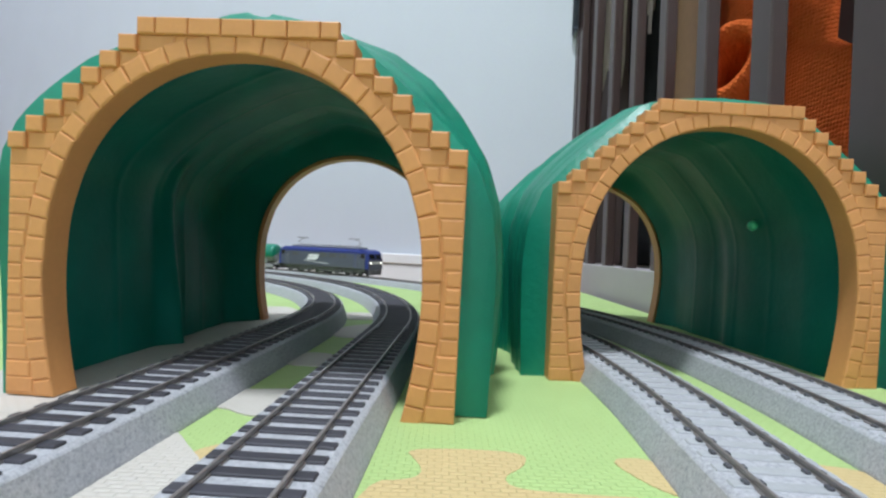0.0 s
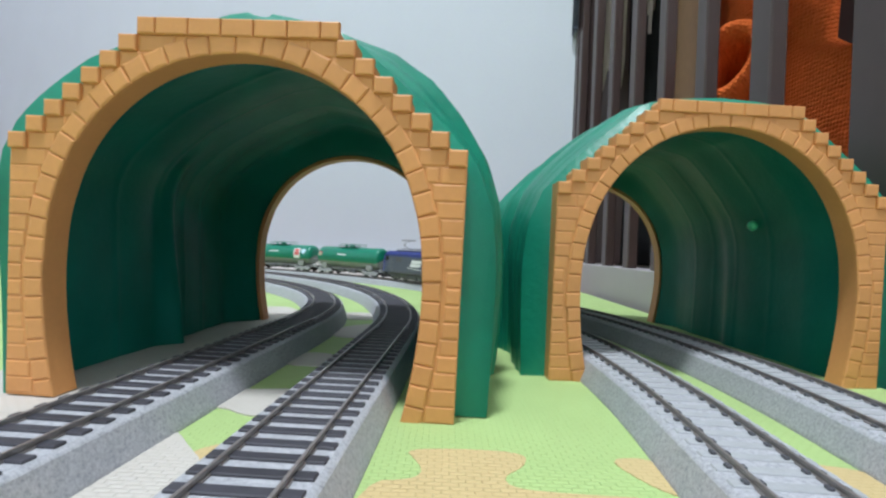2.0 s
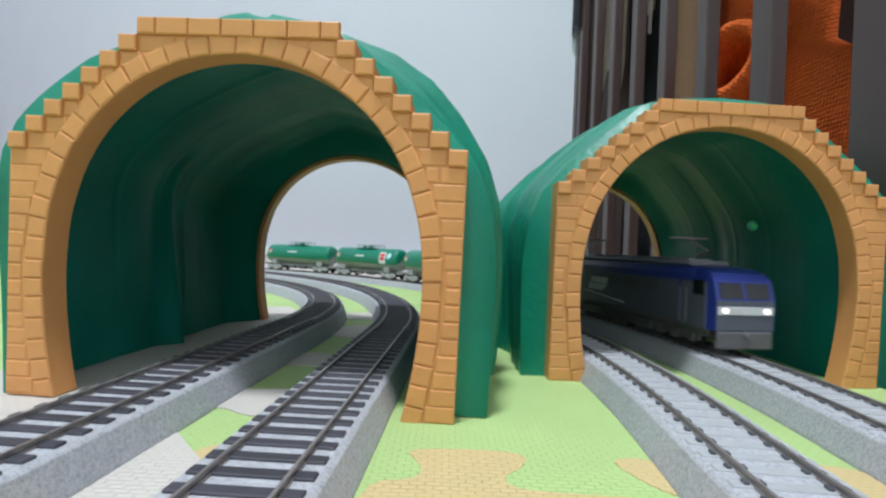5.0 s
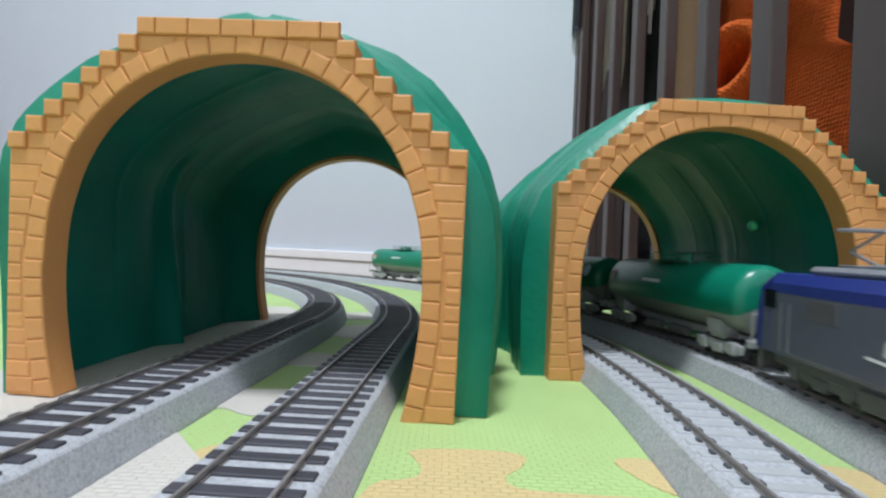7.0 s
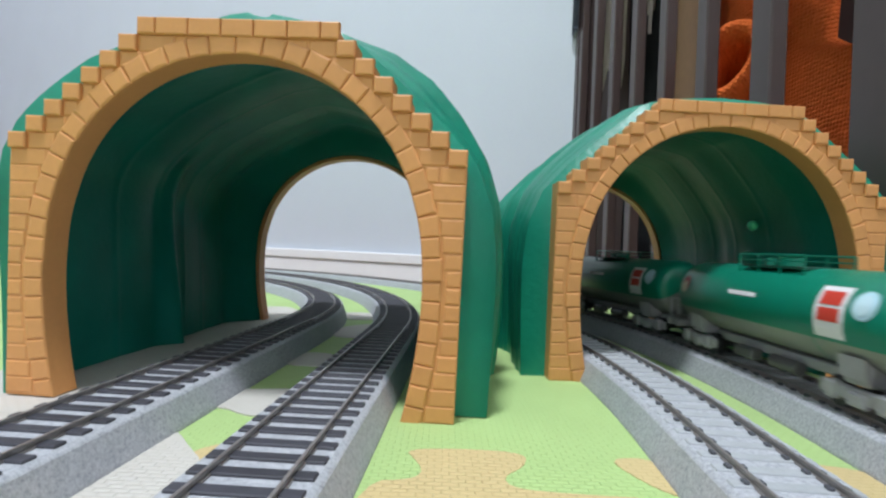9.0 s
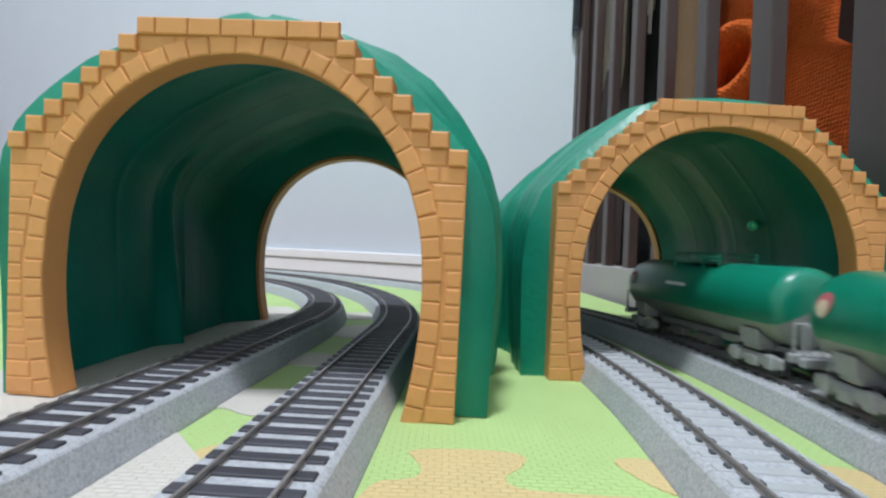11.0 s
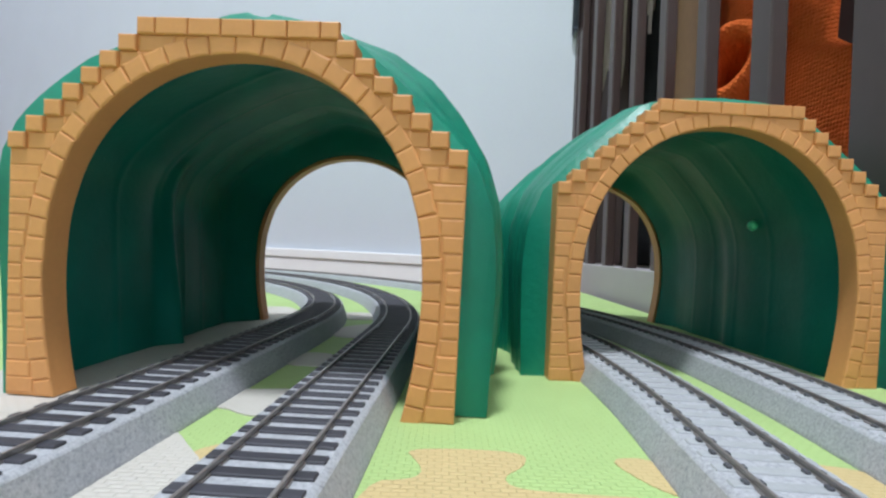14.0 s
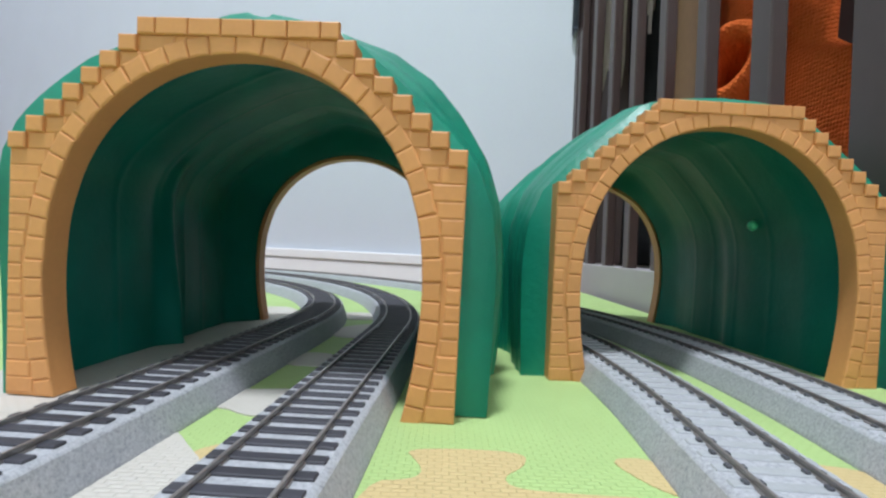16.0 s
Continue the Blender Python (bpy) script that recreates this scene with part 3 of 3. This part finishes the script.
rack()
# the charcoal sheet is added to stand for the shade behind the slats
cloth("rack_sheet", RACK_SHADE, 322, 484, 25, 415, 170, 3.0, "dark charcoal sheet added for the shaded inside of the slatted rack", "cloth", 2)
cloth("rack_sheet", CREAM_CLOTH, 384, 428, 212, 415, 152, 3.0, "cream cloth with ragged folds hanging inside the rack", "cloth", 5, 22)
cloth("rack_sheet", CREAM_CLOTH, 436, 490, 190, 415, 147, 2.0, "cream cloth with ragged folds hanging inside the rack", "cloth", 9, 26)
cloth("slate_cloth", NAVY, 504, 529, 255, 440, 124, 0.6, "slate-grey cloth hung over the rack's end", "cloth", 4, 6)
bm = bmesh.new()
box(bm, 148, 154, 304, 342, 24.4, 410, 0.6)
tagged(part("brown_board", bm, BROWN_BOARD), "brown wooden board standing inside the rack", "board")


def orange_bag():
    thing = empty("knitted_bag", mm(156, 234, 24.4))
    tagged(thing, "orange knitted bag with a curled open mouth, behind slats", "bag")
    bm = bmesh.new()
    ny, nz = 30, 30
    rows = []
    for j in range(nz + 1):
        row = []
        for i in range(ny + 1):
            u, v = i / ny, j / nz
            z = 0.0 + 260 * v
            k = min(1.0, max(0.0, (z - 92 - 5 * math.sin(u * 5)) / 16))
            low = -72 + 74 * k * k * (3 - 2 * k)
            y = low + (110 - low) * u
            bulge = math.sin(math.pi * u) ** 0.5 * 11
            d = 4 * noise.noise((u * 3, v * 4, 1.0)) + 2.5 * math.sin(v * 14 + u * 7) * max(0.0, v - 0.35)
            row.append(bm.verts.new((22 - bulge + d, y, z)))
        rows.append(row)
    for a, b in zip(rows, rows[1:]):
        for i in range(ny):
            bm.faces.new((a[i], a[i + 1], b[i + 1], b[i]))
    bmesh.ops.solidify(bm, geom=bm.faces[:], thickness=2.0)
    part("bag_side", bm, ORANGE_KNIT, thing, smooth=True)
    # a folded strap across the front
    bm = bmesh.new()
    for k in range(14):
        u = k / 13
        y, z = -34 + 62 * u, 118 + 46 * u + 6 * math.sin(3 * u)
        ring = []
        for i in range(10):
            a = 2 * math.pi * i / 10
            ring.append(bm.verts.new((10.5 - 2 * math.sin(math.pi * u) + 3.0 * math.cos(a), y + 5.5 * math.sin(a) * -0.55, z + 5.5 * math.sin(a) * 0.83)))
        if k:
            for i in range(10):
                bm.faces.new((last[i], last[(i + 1) % 10], ring[(i + 1) % 10], ring[i]))
        last = ring
    part("strap", bm, ORANGE_KNIT, thing, smooth=True)
    # curled mouth: a thick lip round a dark hollow
    bm = bmesh.new()
    prof = [(1.34, 34), (1.36, 14), (1.26, 4), (1.12, 0.5), (0.98, 0), (0.84, 2.5), (0.74, 7), (0.62, 18), (0.42, 44), (0.05, 60)]
    n = 36
    rows = []
    for r, d in prof:
        row = []
        for i in range(n):
            a = 2 * math.pi * i / n
            wob = 1 + 0.06 * math.sin(2 * a + 0.6) + 0.04 * math.sin(3 * a)
            row.append(bm.verts.new((r * 10.2 * wob * math.cos(a) + 0.2 * d, d, r * 20.5 * wob * math.sin(a))))
        rows.append(row)
    for a, b in zip(rows, rows[1:]):
        for i in range(n):
            bm.faces.new((a[i], a[(i + 1) % n], b[(i + 1) % n], b[i]))
    part("curled_mouth", bm, ORANGE_KNIT, thing, smooth=True, m=mm(-14.5, 29.0, 113, -14, 14, -30))
    return thing


orange_bag()


# ---------------------------------------------------------------- train
def bogie(thing, x, base, light, wheel_r=2.9):
    bg = empty("bogie", mm(x, 0, 0))
    bg.parent = thing
    for side in (-1, 1):
        bm = bmesh.new()
        box(bm, -base / 2 - 3.5, base / 2 + 3.5, 6.4 * side - 0.6, 6.4 * side + 0.6, 2.2, 4.6, 0.3)
        for q in (-1, 1):
            box(bm, q * base / 2 - 1.5, q * base / 2 + 1.5, 6.6 * side - 1.0, 6.6 * side + 1.0, 1.6, 5.0, 0.4)
        box(bm, -2.2, 2.2, 6.6 * side - 0.9, 6.6 * side + 0.9, 1.4, 4.0, 0.4)
        part("side_frame", bm, UNDER_LIGHT if light else UNDER, bg)
    for q in (-1, 1):
        bm = bmesh.new()
        for side in (-1, 1):
            rod(bm, (q * base / 2, side * 4.0, wheel_r), (q * base / 2, side * 5.5, wheel_r), wheel_r, 16)
        rod(bm, (q * base / 2, -5.2, wheel_r), (q * base / 2, 5.2, wheel_r), 0.7, 8)
        part("wheelset", bm, WHEEL, bg)
    return bg


def loco():
    """Local x runs forwards; z = 0 is the top of the rail."""
    t = empty("electric_locomotive")
    tagged(t, "blue and slate-grey model electric locomotive with two pantographs", "locomotive")
    L, W = 57.0, 9.6
    bm = bmesh.new()
    prism(bm, [(-W, 6.5), (-W, 19.5), (W, 19.5), (W, 6.5)], -L + 2, L - 2, Matrix.Rotation(-math.pi / 2, 4, "Z"))
    part("body", bm, SLATE, t, "slate-grey body side")
    bm = bmesh.new()
    prism(bm, [(-W - 0.02, 19.5), (-W - 0.02, 21.5), (-W + 1.2, 23.6), (W - 1.2, 23.6), (W + 0.02, 21.5), (W + 0.02, 19.5)], -L + 5, L - 8, Matrix.Rotation(-math.pi / 2, 4, "Z"))
    part("eave_band", bm, BLUE, t, "blue band along the eaves")
    bm = bmesh.new()
    box(bm, -44, 44, -6.6, 6.6, 23.5, 25.4, 0.8)
    for x in (-26, -13, 0, 14, 25):
        box(bm, x - 4, x + 4, -4.5, 4.5, 25.2, 26.2, 0.3)
    part("roof", bm, ROOF_GREY, t, "grey equipment roof")
    for q in (-1, 1):
        bm = bmesh.new()
        back = 14.0 if q > 0 else 5.0
        vs = prism(bm, [(q * (L - back), 6.5), (q * (L - back), 20.2), (q * (L - back), 23.75), (q * (L - 6), 23.5), (q * (L - 1.5), 22.3), (q * (L + 0.3), 20.2), (q * (L + 1.7), 15.0), (q * (L + 1.7), 6.5)], -W - 0.05, W + 0.05)
        for v in vs:
            if v.co.z > 20.5:
                v.co.y *= 0.86
            if abs(v.co.x) > L:
                v.co.y *= 0.93
        cab = part("cab", bm, BLUE, t, "blue cab end with a raked front")
        rake = math.degrees(math.atan2(1.4, 5.2)) * q
        for side in (-1, 1):
            bm = bmesh.new()
            box(bm, -0.15, 0.15, 0.5 if side > 0 else -7.6, 7.6 if side > 0 else -0.5, -2.3, 2.1, 0.1)
            part("windscreen", bm, GLASS_DARK, cab, m=mm(q * (L + 1.05), 0, 17.6, 0, -rake, 0))
        bm = bmesh.new()
        box(bm, q * (L + 1.5), q * (L + 2.05), -8.6, 8.6, 11.0, 13.2, 0.1)
        part("front_stripe", bm, ROOF_PALE, cab, "pale grey front stripe")
        bm = bmesh.new()
        box(bm, q * (L + 1.5), q * (L + 1.85), -8.7, 8.7, 6.6, 14.8, 0.1)
        part("front_mask", bm, SLATE, cab, "slate-grey front")
        for side in (-1, 1):
            bm = bmesh.new()
            rod(bm, (q * (L + 1.8), side * 6.4, 12.1), (q * (L + 2.4), side * 6.4, 12.1), 0.6, 12)
            part("headlight", bm, LAMP_ON if q > 0 else WHITE, cab, "lit headlight" if q > 0 else "")
    for side in (-1, 1):
        for q in (-1, 1):
            bm = bmesh.new()
            box(bm, q * (L - 5) - 2.4, q * (L - 5) + 2.4, side * W - 0.1, side * W + 0.1, 16, 20, 0.05)
            part("cab_window", bm, GLASS_DARK, t)
            bm = bmesh.new()
            rod(bm, (q * (L - 10), side * (W + 0.35), 7.5), (q * (L - 10), side * (W + 0.35), 17.5), 0.16, 5)
            rod(bm, (q * (L - 13), side * (W + 0.35), 7.5), (q * (L - 13), side * (W + 0.35), 17.5), 0.16, 5)
            part("hand_rail", bm, PANTO, t)
        for k in range(6):
            x = -34 + 12.5 * k
            if x < -4 and x > -24:
                continue
            bm = bmesh.new()
            box(bm, x - 4.5, x + 4.5, side * W - 0.1, side * W + 0.06, 15.2, 18.9, 0.02)
            for i in range(5):
                box(bm, x - 4.2, x + 4.2, side * W - 0.1, side * W + 0.14, 15.5 + 0.7 * i, 15.8 + 0.7 * i)
            part("louvre", bm, UNDER, t)
        bm = bmesh.new()
        box(bm, -L + 13, L - 13, side * W - 0.1, side * W + 0.1, 6.6, 7.4, 0.02)
        part("sill_line", bm, UNDER, t)
        for x in (-19, 19):
            bm = bmesh.new()
            box(bm, x - 7, x + 7, side * 6.6 - 1.4, side * 6.6 + 1.4, 1.8, 5.4, 0.4)
            part("equipment_box", bm, UNDER, t)
    for q in (-1, 1):
        bm = bmesh.new()
        box(bm, q * (L + 0.5), q * (L + 2.2), -8.5, 8.5, 1.6, 6.4, 0.4)
        part("snow_plough", bm, UNDER, t)
        bm = bmesh.new()
        box(bm, q * (L + 1.5), q * (L + 3.4), -0.9, 0.9, 4.4, 6.0, 0.3)
        part("coupler", bm, UNDER, t)
    bm = bmesh.new()
    box(bm, -L + 3, L - 3, -7.5, 7.5, 4.0, 6.6, 0.4)
    part("underframe", bm, UNDER, t)
    for x in (-38, 0, 38):
        bogie(t, x, 16, False)
    for side in (-1, 1):
        bm = bmesh.new()
        prism(bm, [(-18.0, 12.0), (-6.0, 12.0), (-5.5, 13.0), (-3.7, 13.0), (-3.3, 14.4), (-17.5, 14.4)], side * W - 0.1, side * W + 0.12)
        prism(bm, [(-16.1, 14.7), (-2.7, 14.7), (-2.1, 17.2), (-15.5, 17.2)], side * W - 0.1, side * W + 0.12)
        part("emblem", bm, WHITE, t, "plain white emblem")
        bm = bmesh.new()
        prism(bm, [(-22, 10.9), (11, 8.9), (11, 9.3), (-22, 11.4)], side * W - 0.1, side * W + 0.12)
        part("white_flash", bm, WHITE, t)
    for q in (-1, 1):
        bm = bmesh.new()
        x = 34.0 * q
        rod(bm, (x, 0, 25.8), (x + 8 * q, 0, 28.6), 0.4, 6)
        rod(bm, (x + 8 * q, 0, 28.6), (x - 1 * q, 0, 32.4), 0.35, 6)
        rod(bm, (x - 0.2, -6, 32.5), (x - 0.2, 6, 32.5), 0.35, 6)
        rod(bm, (x - 2.4, -6, 32.5), (x - 2.4, 6, 32.5), 0.35, 6)
        box(bm, x - 5, x + 5, -4, 4, 25.2, 26.0, 0.2)
        part("pantograph", bm, PANTO, t, "raised single-arm pantograph")
    return t


def tank_car(placard, label):
    t = empty("tank_wagon")
    tagged(t, label, "tank wagon", "tank wagons of the train")
    R, L, zc = 9.2, 40.0, 15.9

    def shell(a0, a1, d=0.0):
        bm = bmesh.new()
        prof = [(-L, 0.02), (-L, 0.45), (-L + 0.3, 0.72), (-L + 1.0, 0.88), (-L + 2.2, 0.97), (-L + 3.6, 1.0), (L - 3.6, 1.0), (L - 2.2, 0.97), (L - 1.0, 0.88), (L - 0.3, 0.72), (L, 0.45), (L, 0.02)]
        n = 24
        rows = []
        for x, k in prof:
            rows.append([bm.verts.new((x, (R + d) * k * math.cos(a0 + (a1 - a0) * i / n), zc + (R + d) * k * math.sin(a0 + (a1 - a0) * i / n))) for i in range(n + 1)])
        for a, b in zip(rows, rows[1:]):
            for i in range(n):
                bm.faces.new((a[i], a[i + 1], b[i + 1], b[i]))
        return bm
    part("tank_upper", shell(-0.44, math.pi + 0.44), TANK_GREEN, t, "glossy green upper tank", smooth=True)
    part("tank_lower", shell(-0.44, -math.pi + 0.44, -0.01), TANK_GREY, t, "grey lower tank", smooth=True)
    for x in (-20, 20):
        bm = bmesh.new()
        for k in range(24):
            a0, a1 = math.pi * 2 * k / 24, math.pi * 2 * (k + 1) / 24
            q = [(R + 0.12) * math.cos(a0), (R + 0.12) * math.sin(a0), (R + 0.12) * math.cos(a1), (R + 0.12) * math.sin(a1)]
            f = [bm.verts.new((x + d, q[i], zc + q[i + 1])) for i in (0, 2) for d in (-0.25, 0.25)]
            bm.faces.new((f[0], f[1], f[3], f[2]))
        part("weld_band", bm, TANK_GREEN, t, smooth=True)
    for q in (-1, 1):
        for side in (-1, 1):
            bm = bmesh.new()
            prism(bm, [(side * 3, 6.4), (side * 7.6, 6.4), (side * 7.9, 10.2), (side * 6.6, 9.0), (side * 3, 7.0)], q * 29 - 3.2, q * 29 + 3.2, Matrix.Rotation(-math.pi / 2, 4, "Z"))
            part("saddle", bm, UNDER_LIGHT, t)
    for side in (-1, 1):
        bm = bmesh.new()
        box(bm, -12, -4, side * 4.6 - 1.4, side * 4.6 + 1.4, 2.4, 5.0, 0.4)
        rod(bm, (2, side * 4.4, 3.8), (11, side * 4.4, 3.8), 1.5, 12)
        part("brake_gear", bm, UNDER, t)
    bm = bmesh.new()
    box(bm, -42.5, 42.5, -3.2, 3.2, 4.4, 6.6, 0.3)
    for q in (-1, 1):
        box(bm, q * 29 - 3, q * 29 + 3, -7, 7, 5.2, 9.0, 0.4)
        box(bm, q * 42.5 - 1, q * 42.5 + 1, -7.6, 7.6, 4.8, 6.6, 0.2)
    part("underframe", bm, UNDER_LIGHT, t, "light grey frame")
    for q in (-1, 1):
        bogie(t, q * 29.5, 12.2, True)
        bm = bmesh.new()
        for y in (-7, -3.5, 3.5, 7):
            rod(bm, (q * 42.8, y, 6.4), (q * 42.8, y, 13), 0.3, 6)
        rod(bm, (q * 42.8, -7, 13), (q * 42.8, 7, 13), 0.3, 6)
        part("end_railing", bm, UNDER_LIGHT, t)
        bm = bmesh.new()
        box(bm, q * 41, q * 45.4, -0.9, 0.9, 4.6, 6.2, 0.3)
        part("coupler", bm, UNDER, t)
    bm = bmesh.new()
    box(bm, -11, 11, -5.2, 5.2, 24.6, 25.2, 0.1)
    part("walkway", bm, WALK_DARK, t, "dark green roof walkway")
    bm = bmesh.new()
    for y in (-5.2, 5.2):
        rod(bm, (-12, y, 27.6), (12, y, 27.6), 0.24, 6)
        rod(bm, (-12, y, 26.3), (12, y, 26.3), 0.18, 6)
        for x in (-12, -4, 4, 12):
            rod(bm, (x, y, 22.8), (x, y, 27.6), 0.24, 6)
    part("walkway_rail", bm, TANK_GREEN, t)
    bm = bmesh.new()
    rod(bm, (0, 0, 24.6), (0, 0, 27.0), 2.6, 16)
    rod(bm, (-8, 0, 24.8), (-8, 0, 27.0), 1.0, 10)
    part("dome", bm, TANK_GREEN, t)

    def decal(x0, x1, a0, a1, side, material, name, d=0.06):
        bm = bmesh.new()
        n = 6
        f, g = [], []
        for i in range(n + 1):
            a = a0 + (a1 - a0) * i / n
            y, z = side * (R + d) * math.cos(a), zc + (R + d) * math.sin(a)
            f.append(bm.verts.new((x0, y, z)))
            g.append(bm.verts.new((x1, y, z)))
        for i in range(n):
            bm.faces.new((f[i], f[i + 1], g[i + 1], g[i]))
        return part(name, bm, material, t)

    def disc(x, a, r, side, material, name, d=0.16):
        bm = bmesh.new()
        c = bm.verts.new((x, side * (R + d) * math.cos(a), zc + (R + d) * math.sin(a)))
        rim = []
        for i in range(20):
            q = 2 * math.pi * i / 20
            aa = a + r * math.sin(q) / R
            rim.append(bm.verts.new((x + r * math.cos(q), side * (R + d) * math.cos(aa), zc + (R + d) * math.sin(aa))))
        for i in range(20):
            bm.faces.new((c, rim[i], rim[(i + 1) % 20]))
        return part(name, bm, material, t)
    for side in (-1, 1):
        u = 1
        if placard:
            decal(21 * u, 28.5 * u, -0.36, 0.72, side, WHITE, "placard")
            decal(22 * u, 27.5 * u, 0.30, 0.60, side, RED, "placard_mark", 0.14)
            decal(22 * u, 27.5 * u, -0.03, 0.24, side, RED, "placard_mark", 0.14)
            disc(32.6 * u, 0.38, 2.7, side, PALE_BLUE, "round_plate")
            disc(32.6 * u, 0.38, 1.9, side, PALE_PLATE, "round_plate_centre", 0.3)
        disc(-33.5 * u, 0.30, 2.3, side, EMBLEM_RED, "round_emblem")
        disc(-33.5 * u, 0.20, 1.7, side, EMBLEM_CREAM, "emblem_centre", 0.3)
        decal(-10 * u, 1.5 * u, 0.21, 0.32, side, WHITE, "lettering_bar")
    return t


def railcar():
    """A red and pale grey railcar."""
    t = empty("railcar")
    tagged(t, "red and pale grey model railcar on the inner loop", "railcar", "railcars")
    L, W = 49.5, 9.2
    turn = Matrix.Rotation(-math.pi / 2, 4, "Z")
    bm = bmesh.new()
    prism(bm, [(-W, 6.0), (-W, 13.0), (W, 13.0), (W, 6.0)], -L, L, turn)
    part("lower_body", bm, RAILCAR_RED, t, "dull red lower body")
    bm = bmesh.new()
    prism(bm, [(-W, 13.0), (-W, 20.0), (-W + 1.0, 22.5), (-W + 4, 24.0), (W - 4, 24.0), (W - 1.0, 22.5), (W, 20.0), (W, 13.0)], -L, L, turn)
    part("upper_body", bm, ROOF_PALE, t, "pale grey upper body")
    for side in (-1, 1):
        for k in range(7):
            bm = bmesh.new()
            box(bm, -42 + 13 * k, -34 + 13 * k, side * W - 0.1, side * W + 0.1, 14.5, 19.0, 0.05)
            part("window", bm, GLASS_DARK, t)
    bm = bmesh.new()
    box(bm, -46, 46, -7, 7, 3.8, 6.2, 0.4)
    part("underframe", bm, UNDER, t)
    for x in (-34, 34):
        bogie(t, x, 14, False)
    return t


LOCO = loco()
RAILCARS = [railcar()]
RAILCARS.append(copy_thing(RAILCARS[0], Matrix()))
PLAIN = tank_car(False, "green and grey model tank wagon with a small round emblem")
MARKED = tank_car(True, "green and grey model tank wagon with red and white placard")
WAGONS = [PLAIN, MARKED, copy_thing(MARKED, Matrix()), copy_thing(PLAIN, Matrix())]
PITCH = 91.0
# the locomotive's place on its line: seconds and millimetres before the curve's beginning
PROGRESS = [(0.0, 465.3), (2.0, 325.8), (4.0, 189.0), (6.3, 28.5), (9.0, -161.0), (11.5, -346.0), (12.3, -404.0), (16.0, -672.0)]


def along(t):
    """A smooth run through PROGRESS."""
    p = PROGRESS
    k = max(0, min(len(p) - 2, sum(1 for q in p if q[0] <= t) - 1))

    def slope(i):
        a, b = p[max(0, i - 1)], p[min(len(p) - 1, i + 1)]
        return (b[1] - a[1]) / (b[0] - a[0])
    h = p[k + 1][0] - p[k][0]
    u = (t - p[k][0]) / h
    return ((2 * u ** 3 - 3 * u ** 2 + 1) * p[k][1] + (u ** 3 - 2 * u ** 2 + u) * h * slope(k)
            + (3 * u ** 2 - 2 * u ** 3) * p[k + 1][1] + (u ** 3 - u ** 2) * h * slope(k + 1))


def motions():
    """The goods train rolls round the far curve, through the tunnel and past the camera; the railcars leave on the inner loop."""
    def rows(line, run, back, half):
        out = []
        for k in range(65):
            t = 16.0 * k / 64
            s = run(t) + back
            xa, ya, _ = line.at(s - half)
            xb, yb, _ = line.at(s + half)
            h = math.degrees(math.atan2(ya - yb, xa - xb))
            out.append((t, mm((xa + xb) / 2, (ya + yb) / 2, RAIL_TOP + 0.02 + line.sink(s), 0, 0, h)))
        return out
    walk(LOCO, rows(LINE_D, along, 0.0, 38))
    for n, w in enumerate(WAGONS):
        walk(w, rows(LINE_D, along, 108.0 + PITCH * n, 29.5))
    for n, w in enumerate(RAILCARS):
        walk(w, rows(LINE_A, lambda t: 365.0 + 62.0 * t, 104.0 * n, 34))


motions()
